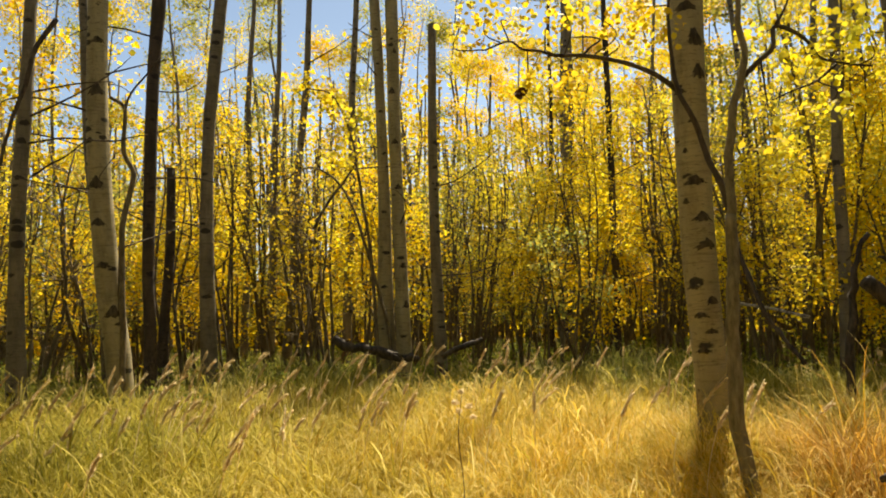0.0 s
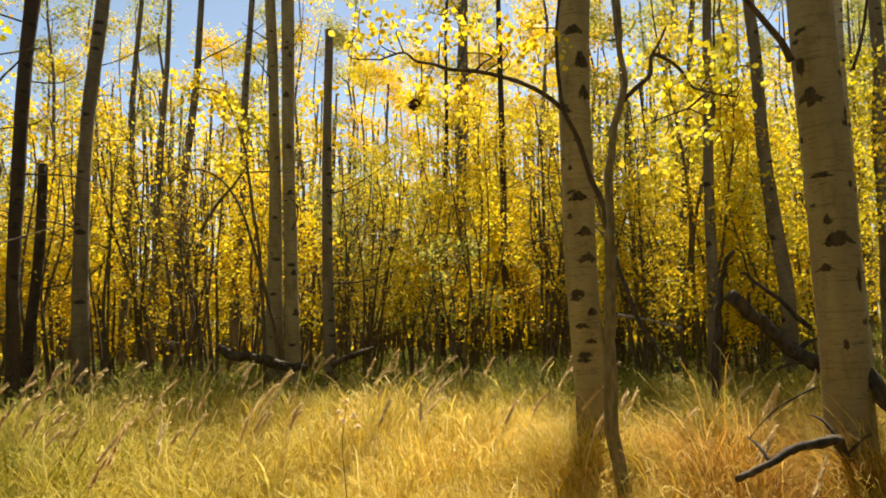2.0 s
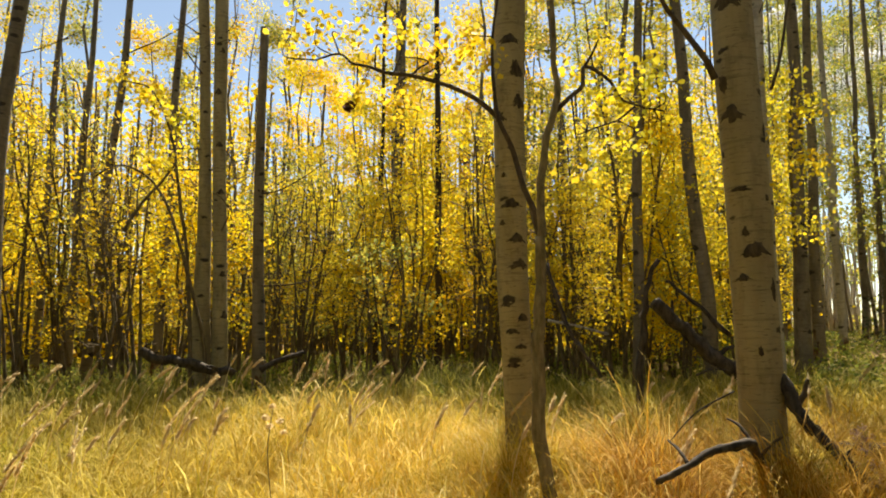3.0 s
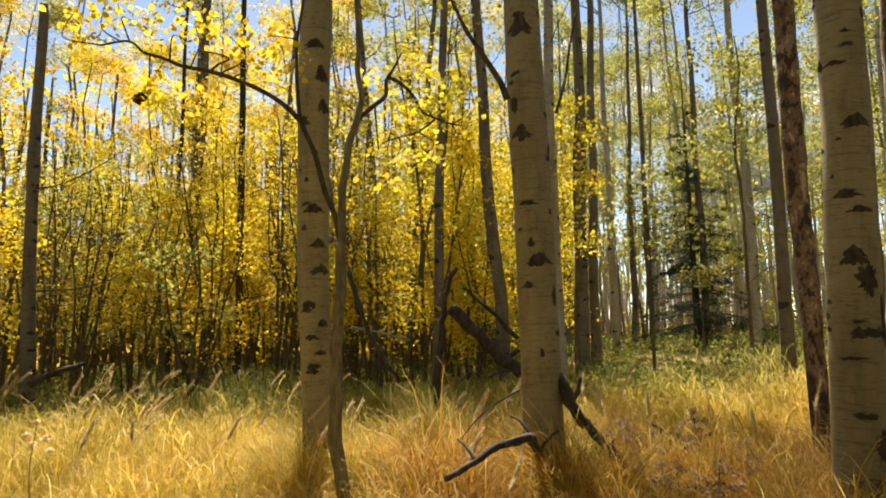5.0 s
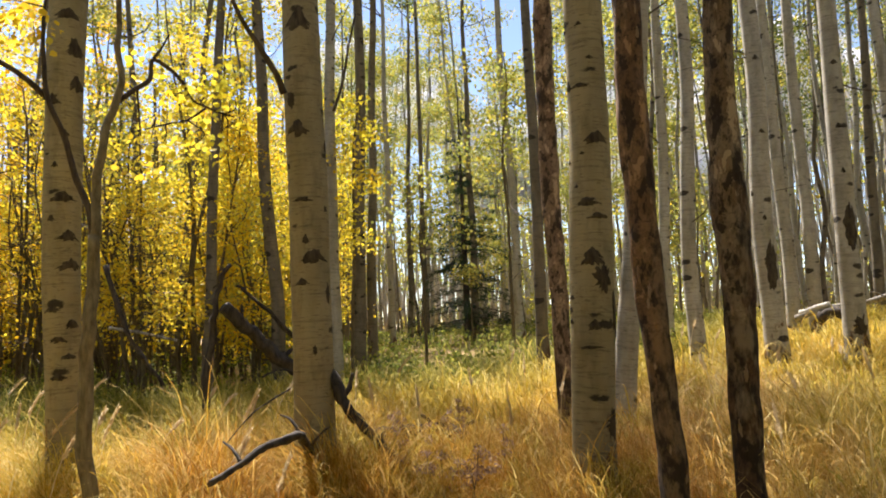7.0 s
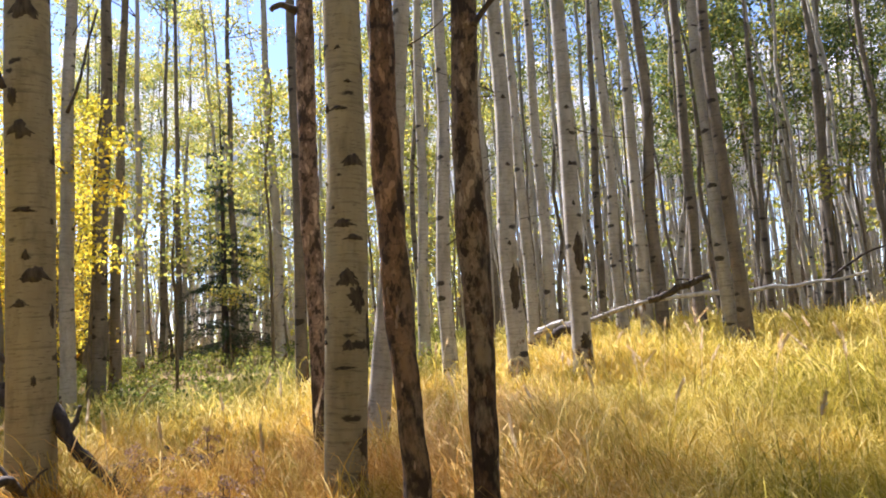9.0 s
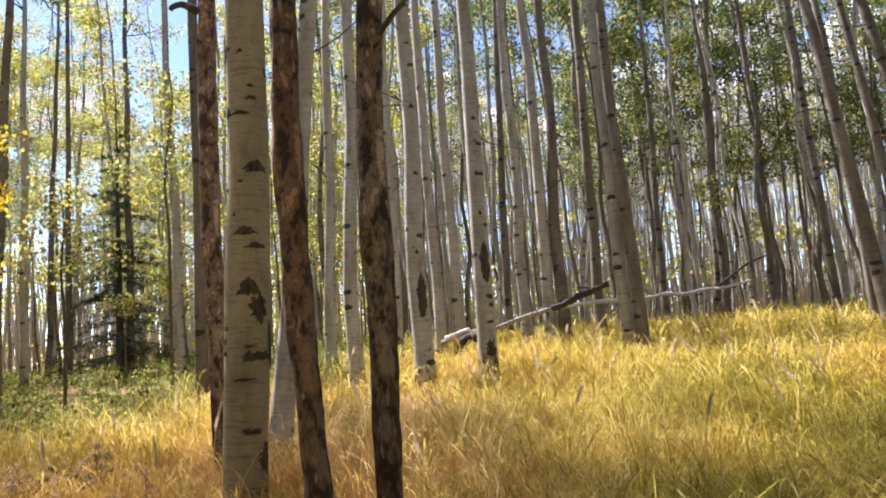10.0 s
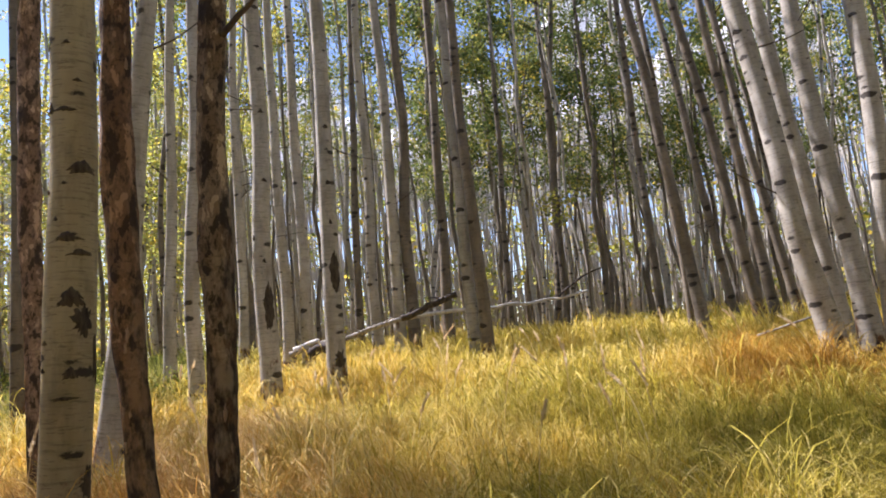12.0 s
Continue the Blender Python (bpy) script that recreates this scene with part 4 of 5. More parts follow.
thicket("arching_sapling", [(down([(-0.94, 9.86, 1.14), (-1.01, 9.85, 2.40), (-1.12, 9.84, 3.13), (-1.21, 9.83, 3.86), (-1.36, 9.81, 4.35), (-1.55, 9.78, 4.64), (-1.84, 9.73, 4.69)]), 0.030, 0.010), ([(-1.76, 9.64, 2.68), (-1.57, 9.67, 3.03), (-1.33, 9.71, 3.35), (-1.16, 9.73, 3.63)], 0.024, 0.014)], "bent sapling with sparse yellow leaves", [(-1.5, 9.8, 4.5), (-1.2, 9.8, 4.2), (-1.8, 9.7, 4.75), (-1.4, 9.7, 3.6)], 0.3, 380)
thicket("leafy_sapling", [(down([(6.35, 7.45, 1.2), (6.3, 7.3, 2.4), (6.25, 7.2, 3.6), (6.3, 7.1, 4.6)]), 0.030, 0.010)], "sapling in bright yellow leaf at the edge of the wood", [(6.21, 7.16, 3.9), (6.28, 7.1, 3.35), (6.1, 7.25, 3.6), (6.4, 7.0, 4.0), (6.2, 7.3, 2.9), (6.35, 7.2, 2.5), (6.2, 7.2, 4.4), (6.5, 7.1, 3.3)], 0.32, 900, 0.05, YELLOW, 71)
thicket("leafy_sapling", [(down([(12.3, 10.4, 1.6), (12.24, 10.33, 2.5)]), 0.022, 0.010)], "low sapling with a flat spray of yellow-green leaves", [(12.24, 10.33, 2.5), (12.5, 10.1, 2.55), (12.0, 10.5, 2.45), (12.3, 10.3, 2.3)], 0.26, 420, 0.055, LIME, 72)
thicket("leafy_sapling", [(down([(15.1, -1.5, 2.4), (15.05, -1.55, 4.0)]), 0.035, 0.020)], "thin stem with one tuft of yellow-green leaves", [(15.1, -1.4, 3.95), (15.0, -1.75, 3.85), (15.2, -1.2, 3.8), (15.0, -1.5, 3.5)], 0.3, 300, 0.065, LIME, 73)
thicket("leafy_sapling", [(down([(10.03, 7.51, 1.79), (10.04, 7.50, 3.16), (10.01, 7.53, 4.36), (10.10, 7.42, 5.59), (10.08, 7.44, 6.22)]), 0.034, 0.012)], "slender aspen with airy lime-green leaves in the wood", [(10.10, 7.42, 5.59), (9.87, 7.72, 6.00), (10.32, 7.12, 5.08), (10.55, 6.78, 5.39), (9.71, 7.90, 4.36), (10.19, 7.30, 4.46), (10.45, 6.93, 5.91), (9.93, 7.63, 4.87)], 0.55, 2000, 0.06, LIME, 75)
thicket("leafy_sapling", [(down([(8.30, 7.96, 1.83), (8.28, 7.99, 2.69), (8.31, 7.96, 3.22), (8.28, 7.98, 3.84)]), 0.028, 0.010)], "slender aspen with yellow-green leaves beside the spruce", [(8.26, 8.01, 3.48), (8.43, 7.83, 3.66), (8.08, 8.18, 3.31), (8.54, 7.72, 3.04), (7.96, 8.29, 2.87), (8.36, 7.90, 2.69), (8.70, 7.54, 2.85), (8.20, 8.06, 3.84)], 0.46, 800, 0.052, LIME, 76)
thicket("leafy_bush", [(down([(1.7, 9.3, 1.0), (1.8, 9.3, 1.9), (1.75, 9.35, 2.8)]), 0.025, 0.010), ([(1.7, 9.3, 0.8), (1.45, 9.2, 1.5), (1.35, 9.2, 2.3)], 0.018, 0.008), ([(1.72, 9.3, 0.7), (2.0, 9.3, 1.3), (2.1, 9.2, 2.0)], 0.018, 0.008)], "dark-stemmed bush with pale green leaves", [(1.4, 9.2, 2.0), (1.75, 9.3, 2.4), (2.05, 9.2, 1.7), (1.6, 9.3, 1.5), (1.3, 9.2, 2.4)], 0.3, 520, 0.045, LIME, 74)

# ---- dead wood ----
fallen("leaning_log", [(4.90, 6.58, 0.83), (4.43, 6.66, 1.25), (3.99, 6.70, 1.62)], 0.085, 0.060, DEAD_WOOD, "dark dead log leaning up out of the grass", 3, 2)
fallen("dead_branch", [(4.76, 6.55, 1.27), (4.51, 6.65, 1.55), (4.24, 6.74, 1.81), (4.15, 6.72, 1.84)], 0.026, 0.012, DEAD_WOOD, "dead branch slanting beside the leaning log")
fallen("dead_snag", down([(3.93, 6.95, 0.87), (3.99, 6.92, 1.37), (4.06, 6.88, 1.85), (4.15, 6.83, 2.08)]), 0.045, 0.022, DEAD_WOOD, "short dark dead stem with a hooked tip")
fallen("dead_branch", [(4.37, 6.58, 0.86), (4.50, 6.49, 0.92), (4.65, 6.39, 0.90)], 0.012, 0.006, DEAD_WOOD, "thin dead twigs under the leaning log", 3, 3)
fallen("dead_branch", [(1.82, 3.07, 0.636), (1.94, 3.08, 0.67), (2.07, 3.09, 0.721), (2.21, 3.09, 0.763), (2.36, 3.09, 0.785), (2.55, 3.32, 0.70), (2.88, 3.68, 0.52)], 0.015, 0.025, DEAD_WOOD, "gnarled grey-black branch lying before the stout aspen", 3, 4)
fallen("dead_root", [(3.02, 3.70, 1.04), (3.05, 3.58, 0.88), (3.08, 3.48, 0.75), (3.16, 3.40, 0.62), (3.27, 3.35, 0.50)], 0.042, 0.026, DEAD_WOOD, "blackened root at the foot of the stout aspen", 2, 5)
fallen("dead_branch", [(3.05, 3.59, 0.89), (3.08, 3.56, 0.96), (3.10, 3.54, 1.04)], 0.020, 0.010, DEAD_WOOD, "pointed black stub above the root")
fallen("dead_branch", [(2.79, 3.79, 0.96), (2.60, 3.79, 0.89), (2.44, 3.77, 0.80), (2.31, 3.74, 0.70)], 0.006, 0.003, DEAD_WOOD, "bare twig slanting through the grass", 2, 6)
fallen("dead_branch", [(2.50, 6.00, 1.95), (2.59, 5.85, 1.46), (2.70, 5.69, 1.13), (2.78, 5.54, 0.94)], 0.022, 0.015, DEAD_WOOD, "dead stem leaning beside the young aspen", 2, 7)
fallen("fallen_log", [(3.63, 8.76, 1.47), (3.93, 8.63, 1.40), (4.34, 8.44, 1.28)], 0.022, 0.016, GREY_WOOD, "thin grey log lying behind the glade")
fallen("fallen_log", [(10.6, 3.05, 1.20), (10.6, 2.66, 1.31), (10.6, 2.16, 1.38), (10.6, 1.77, 1.48), (10.6, 1.42, 1.57), (10.6, 1.10, 1.62)], 0.045, 0.030, GREY_WOOD, "weathered grey fallen trunk resting on its stubs", 4, 8)
fallen("fallen_log", [(10.62, 2.98, 1.26), (10.60, 2.80, 1.31), (10.58, 2.60, 1.37)], 0.050, 0.040, BLEACHED, "white broken end of a fallen trunk")
fallen("fallen_log", [(10.56, 2.75, 1.20), (10.5, 2.45, 1.24), (10.5, 2.2, 1.27)], 0.075, 0.06, DEAD_WOOD, "black rotten log lying in the grass", 1, 12)
fallen("fallen_log", [(10.50, 1.32, 1.60), (10.51, 1.1, 1.66), (10.52, 0.86, 1.75), (10.54, 0.48, 1.88)], 0.046, 0.042, DEAD_WOOD, "dark broken trunk leaning on the fallen one", 3, 13)
fallen("fallen_log", [(11.2, 1.29, 1.61), (11.2, 0.71, 1.65), (11.2, 0.17, 1.65), (11.2, -0.05, 1.65), (11.2, -0.32, 1.68), (11.2, -0.53, 1.66), (11.2, -0.84, 1.70), (11.2, -1.01, 1.71), (11.2, -1.16, 1.71), (11.2, -1.5, 1.78)], 0.034, 0.018, BLEACHED, "long bleached white fallen pole with a wavy line", 1, 9)
fallen("dead_branch", [(11.2, -1.02, 1.72), (11.2, -1.43, 2.0), (11.2, -1.74, 2.11)], 0.020, 0.010, DEAD_WOOD, "dead branch rising from the bleached pole")
fallen("rotten_log", [(4.29, 4.75, 0.36), (4.44, 4.56, 0.40), (4.61, 4.29, 0.42), (4.69, 4.01, 0.38)], 0.075, 0.055, DEAD_WOOD, "crumbling dark brown log sunk in the grass", 2, 15)
fallen("fallen_log", [(-1.52, 9.48, 1.13), (-1.12, 9.53, 1.02), (-0.67, 9.58, 0.90), (-0.37, 9.59, 0.83)], 0.065, 0.055, DEAD_WOOD, "dark log lying at the edge of the glade", 2, 10)
fallen("fallen_log", [(-0.03, 9.80, 0.87), (0.33, 9.79, 1.02), (0.52, 9.79, 1.10)], 0.040, 0.030, DEAD_WOOD, "dark branch lying at the foot of the trees", 1, 11)
fallen("dead_branch", [(8.51, -3.01, 0.99), (8.44, -3.34, 1.08), (8.38, -3.65, 1.17)], 0.015, 0.010, GREY_WOOD, "grey stick lying before leaning aspens")


def spruce(x, y, tall, spread, seed):
    """A dark young spruce: trunk and drooping boughs with needles."""
    g = np.random.default_rng(seed)
    root = new("spruce_tree")
    root.location = (x, y, height(x, y))
    line = [(0.0, 0.0, z) for z in np.linspace(-0.1, tall, 14)]
    v, f, _ = tube(line, [0.10 * (1 - 0.93 * i / 13) for i in range(14)], 8)
    part_of("trunk", mesh_of("spruce_trunk", v, f, DEAD_WOOD), root)
    centres, sizes = [], []
    for _ in range(130):
        z = 0.4 + (tall - 0.5) * g.beta(1.0, 2.7)
        reach = spread * (1 - z / tall) ** 1.3 * g.uniform(0.6, 1.1) + 0.12
        a = g.uniform(0, math.tau)
        pts = [Vector((math.cos(a) * reach * t, math.sin(a) * reach * t, z + 0.1 * t - 0.32 * reach * t * t)) for t in (0.0, 0.35, 0.7, 1.0)]
        v, f, _ = tube(pts, [0.014, 0.01, 0.007, 0.003], 4, close=False)
        part_of("bough", mesh_of("spruce_bough", v, f, DEAD_WOOD), root)
        for t in g.uniform(0.12, 1.0, 6):
            centres.append(tuple(pts[0].lerp(pts[3], t) + Vector((0, 0, 0.08 * t * (1 - t) * 4))))
            sizes.append(0.06 + 0.10 * reach / spread)
    v, t = leaves(g, centres, sizes, 11000, 0.10, 0.3, False, 0.22)
    tagged(part_of("needles", quick_mesh("needles", v, t, NEEDLE), root), kind="stuff")
    return tagged(root, "dark green young spruce among the aspens", "tree")


spruce(13.69, 11.75, 6.8, 2.0, 31)


# ---- the wood behind: variants, then copies ----
def forest_tree(seed, radius, top, crown_from, crown_mat, bark_kind, count=1350, spread=1.6, leaf_size=0.092):
    rng = np.random.default_rng(500 + seed)
    root = new("forest_aspen")
    path = wander((0, 0, 0), (rng.normal() * 0.02, rng.normal() * 0.02), top, 0.25, seed * 5.3, 0.6)
    radii = [radius * (1 - 0.8 * max(0.0, p[2]) / top) * (1 + 0.4 * math.exp(-max(0, p[2]) / 0.25)) for p in path]
    part_of("trunk", trunk_mesh("forest_trunk", path, radii, 12, BARK[bark_kind], math.tau * radius), root)
    lv, lf, tips = limbs(rng, path, crown_from, top * 0.98, 16, spread, radius * 0.2, 3)
    tagged(part_of("branchwork", mesh_of("forest_limbs", lv, lf, TWIG), root), kind="stuff")
    v, t = leaves(rng, tips, [0.5] * len(tips), count, leaf_size)
    tagged(part_of("crown", quick_mesh("forest_crown", v, t, crown_mat), root), kind="stuff")
    return root


def sapling(seed, top, stems, leaf_mat, count=3700, leaf_size=0.053):
    rng = np.random.default_rng(900 + seed)
    root = new("aspen_sapling")
    tips = []
    verts, faces = [], []
    for s in range(stems):
        a = rng.uniform(0, math.tau)
        h, thick = top * rng.uniform(0.6, 1.0), rng.uniform(0.022, 0.042)
        path = wander((0.15 * math.cos(a) * (s > 0), 0.15 * math.sin(a) * (s > 0), 0), (0.12 * math.cos(a) * (s > 0), 0.12 * math.sin(a) * (s > 0)), h, 0.5, seed * 7.1 + s * 13, 0.35)
        v, f, _ = tube(path, [thick * (1 - 0.8 * i / len(path)) for i in range(len(path))], 5)
        part_of("stem", mesh_of("sapling_stem", v, f, SAPLING_BARK), root)
        lv, lf, lt = limbs(rng, path, 0.8 if seed % 2 else 1.3, h, 16, 0.9, 0.010, 3)
        n = len(verts)
        verts += lv
        faces += [tuple(q + n for q in face) for face in lf]
        tips += lt
    tagged(part_of("branchwork", mesh_of("sapling_twigs", verts, faces, SAPLING_BARK), root), kind="stuff")
    v, t = leaves(rng, tips, [0.31] * len(tips), count, leaf_size)
    tagged(part_of("crown", quick_mesh("sapling_crown", v, t, leaf_mat), root), kind="stuff")
    return root


TALL = [
    (forest_tree(1, 0.075, 15, 6.5, GREEN, "white"), "tall thin aspen with grey-white trunk and green crown"),
    (forest_tree(2, 0.06, 14, 6.0, LIME, "white"), "tall thin aspen with pale trunk and yellow-green crown"),
    (forest_tree(3, 0.09, 16, 7.0, GREEN, "grey"), "tall grey aspen with green crown"),
    (forest_tree(4, 0.055, 13, 6.0, LIME, "grey"), "slim grey aspen with yellow-green crown"),
    (forest_tree(5, 0.065, 15, 7.5, GREEN, "white"), "tall thin aspen with grey-white trunk and green crown"),
]
TALL_GOLD = [
    (forest_tree(11, 0.07, 13, 2.5, YELLOW, "grey", 3700, 1.8, 0.078), "tall aspen in yellow autumn leaf"),
    (forest_tree(12, 0.06, 11, 2.0, GOLD, "grey", 3500, 1.7, 0.078), "aspen in golden autumn leaf"),
    (forest_tree(13, 0.08, 14, 4.0, LIME, "grey", 3700, 1.8, 0.078), "tall aspen with leaves turning from green to yellow"),
]
AIRY = [
    (forest_tree(21, 0.06, 12, 2.2, LIME, "grey", 3600, 1.3, 0.075), "slim aspen with airy yellow-green leaves"),
    (forest_tree(22, 0.05, 11, 1.8, LIME, "white", 3200, 1.2, 0.075), "slim pale aspen with airy green leaves"),
    (forest_tree(23, 0.07, 14, 3.0, LIME, "white", 3200, 1.3, 0.075), "slim pale aspen with scattered yellow-green leaves"),
]
DENSE = [
    (forest_tree(41, 0.08, 14, 4.0, GREEN, "grey", 4200, 1.8, 0.088), "grey aspen with a deep green crown"),
    (forest_tree(42, 0.065, 13, 4.5, GREEN, "grey", 3800, 1.7, 0.088), "slim grey aspen with a dark green crown"),
]
POLES = [
    (forest_tree(51, 0.042, 12, 6.5, GREEN, "white", 700, 1.0, 0.09), "slim pole-like aspen with a thin green crown"),
    (forest_tree(52, 0.034, 11, 6.0, GREEN, "white", 600, 0.9, 0.09), "very thin pale aspen pole with few leaves"),
    (forest_tree(53, 0.038, 12, 7.0, LIME, "grey", 600, 0.9, 0.09), "slim grey aspen pole with few leaves"),
]
YOUNG = [
    (sapling(1, 5.5, 3, GOLD), "aspen sapling in golden leaf"),
    (sapling(2, 4.5, 2, YELLOW), "aspen sapling in yellow leaf"),
    (sapling(3, 6.5, 3, YELLOW), "tall aspen sapling in yellow leaf"),
    (sapling(4, 4.0, 3, GOLD), "low bushy aspen sapling in golden leaf"),
    (sapling(5, 5.0, 3, LIME), "aspen sapling with yellow-green leaves"),
]
BARE = [
    (sapling(31, 4.5, 3, GOLD, 420), "thin dark sapling with few golden leaves"),
    (sapling(32, 5.5, 4, YELLOW, 520), "clump of thin dark sapling stems with few leaves"),
    (sapling(33, 3.8, 3, GOLD, 320), "thin crooked sapling nearly bare"),
]
PLACED = [(o.location.x, o.location.y) for o in scene.objects if o.name.startswith(("aspen_tree", "dead_aspen"))]
rng = np.random.default_rng(4)


def scatter(kinds, count, az_from, az_to, near_to, far_to, gap, group, lean=0.03):
    """Copies of kinds over a fan (azimuth from +y towards +x, degrees) between two distances, no closer than gap to one another."""
    made = tries = 0
    while made < count and tries < count * 40:
        tries += 1
        a = radians(rng.uniform(az_from, az_to))
        r = math.sqrt(rng.uniform(near_to ** 2, far_to ** 2))
        x, y = r * math.sin(a), r * math.cos(a)
        if any((x - p) ** 2 + (y - q) ** 2 < gap * gap for p, q in PLACED):
            continue
        PLACED.append((x, y))
        ob, label = kinds[rng.integers(len(kinds))]
        s = rng.uniform(0.8, 1.2)
        m = Matrix.Translation((x, y, height(x, y))) @ Euler((rng.normal() * lean, rng.normal() * lean, rng.uniform(0, math.tau))).to_matrix().to_4x4() @ Matrix.Diagonal((s, s, s, 1))
        tagged(copy_thing(ob, m), label, "tree", group)
        made += 1


scatter(YOUNG + YOUNG[4:], 70, -42, 17, 11.5, 24, 0.75, "golden saplings behind the glade")
scatter(YOUNG[1:3] + YOUNG[4:], 34, 17, 38, 11.5, 24, 0.75, "yellow-green saplings behind the glade")
scatter(YOUNG[1:3] + YOUNG[:1], 5, 22, 37, 10.6, 12.0, 0.6, "yellow saplings at the edge of the wood")
scatter(BARE, 55, -40, 37, 10.6, 15, 0.45, "bare dark saplings along the glade")
scatter(TALL_GOLD, 40, -42, 18, 14, 28, 1.3, "yellow aspens behind the glade")
scatter(TALL_GOLD[::2], 14, 18, 37, 13, 28, 1.3, "yellow-green aspens behind the glade")
scatter(AIRY, 36, 37, 68, 14.5, 30, 1.3, "airy aspens of the wood")
scatter(TALL, 52, 37, 72, 19, 44, 1.1, "tall aspens of the wood")
scatter(DENSE, 32, 86, 136, 15, 27, 0.9, "green-crowned aspens of the wood")
scatter(TALL, 80, 70, 135, 16.5, 36, 0.8, "tall aspens of the wood")
scatter(TALL_GOLD, 14, 0, 33, 17, 26, 1.0, "yellow aspens behind the glade")
scatter(POLES, 110, 60, 135, 14, 32, 0.45, "slim aspen poles of the wood", 0.05)
for kinds in (POLES, TALL, TALL_GOLD, AIRY, DENSE, YOUNG, BARE):
    for ob, _ in kinds:
        for o in (*ob.children_recursive, ob):
            bpy.data.objects.remove(o)


def distant(name, az_from, az_to, near_to, far_to, top, mat, bark_mat, clumps, stems, seed, label, rise=1.1, girth=(0.05, 0.12), stems_from=0.0):
    """The far wood, too far to tell tree from tree: stems and leaf clumps in one mesh each."""
    g = np.random.default_rng(seed)
    root = new(name)
    a, r = np.radians(g.uniform(az_from, az_to, clumps)), np.sqrt(g.uniform(near_to ** 2, far_to ** 2, clumps))
    x, y = r * np.sin(a), r * np.cos(a)
    # clumps within 6.5 m are lifted overhead: unseen cover that blocks sky light
    z = np.maximum(heights(x, y) + top * g.beta(rise, 1.2, clumps), np.where(r < 6.5, 7.0, 0.0))
    v, t = leaves(g, np.stack([x, y, z], 1), [0.7] * clumps, clumps * 16, 0.23)
    tagged(part_of("foliage", quick_mesh("far_foliage", v, t, mat), root), kind="stuff")
    verts, faces = [], []
    for _ in range(stems):
        q, d = radians(g.uniform(az_from, az_to)), g.uniform(max(near_to, stems_from), far_to)
        px, py = d * math.sin(q), d * math.cos(q)
        path = wander((px, py, height(px, py)), (g.normal() * 0.03, g.normal() * 0.03), max(top, 8.0) * 0.9, 0.3, g.uniform(0, 90), 1.5)
        w = g.uniform(*girth)
        vv, ff, _ = tube(path, [w * (1 - 0.6 * i / len(path)) for i in range(len(path))], 4)
        n = len(verts)
        verts += vv
        faces += [tuple(k + n for k in face) for face in ff]
    tagged(part_of("stems", mesh_of("far_stems", verts, faces, bark_mat), root), kind="stuff")
    return tagged(root, label, "woodland", kind="stuff")


distant("distant_wood", -50, 38, 25, 46, 12, GOLD, SAPLING_BARK, 3000, 420, 21, "distant wood of golden aspens")
distant("distant_thicket", -50, 40, 24, 40, 2.6, GOLD, SAPLING_BARK, 1500, 380, 24, "distant brown and golden thicket")
distant("distant_wood", 38, 72, 36, 62, 9, LIME, FAR_BARK, 1100, 420, 22, "distant wood of green and yellow aspens", 1.1, (0.04, 0.09))
distant("distant_wood", 70, 140, 34, 60, 15, LIME, FAR_BARK, 1300, 1300, 23, "distant wood of grey-stemmed aspens", 1.7, (0.04, 0.09))
distant("distant_thicket", 50, 140, 31, 54, 6.5, LIME, FAR_BARK, 1900, 500, 26, "distant grey and green thicket", 0.9, (0.03, 0.07))
# unseen wood added behind and over the eye to dim the sky light
distant("surrounding_wood", 140, 312, 0.5, 24, 15, GREEN, FAR_BARK, 6500, 320, 25, "unseen aspen wood added behind the eye to block sky light", stems_from=4.5)


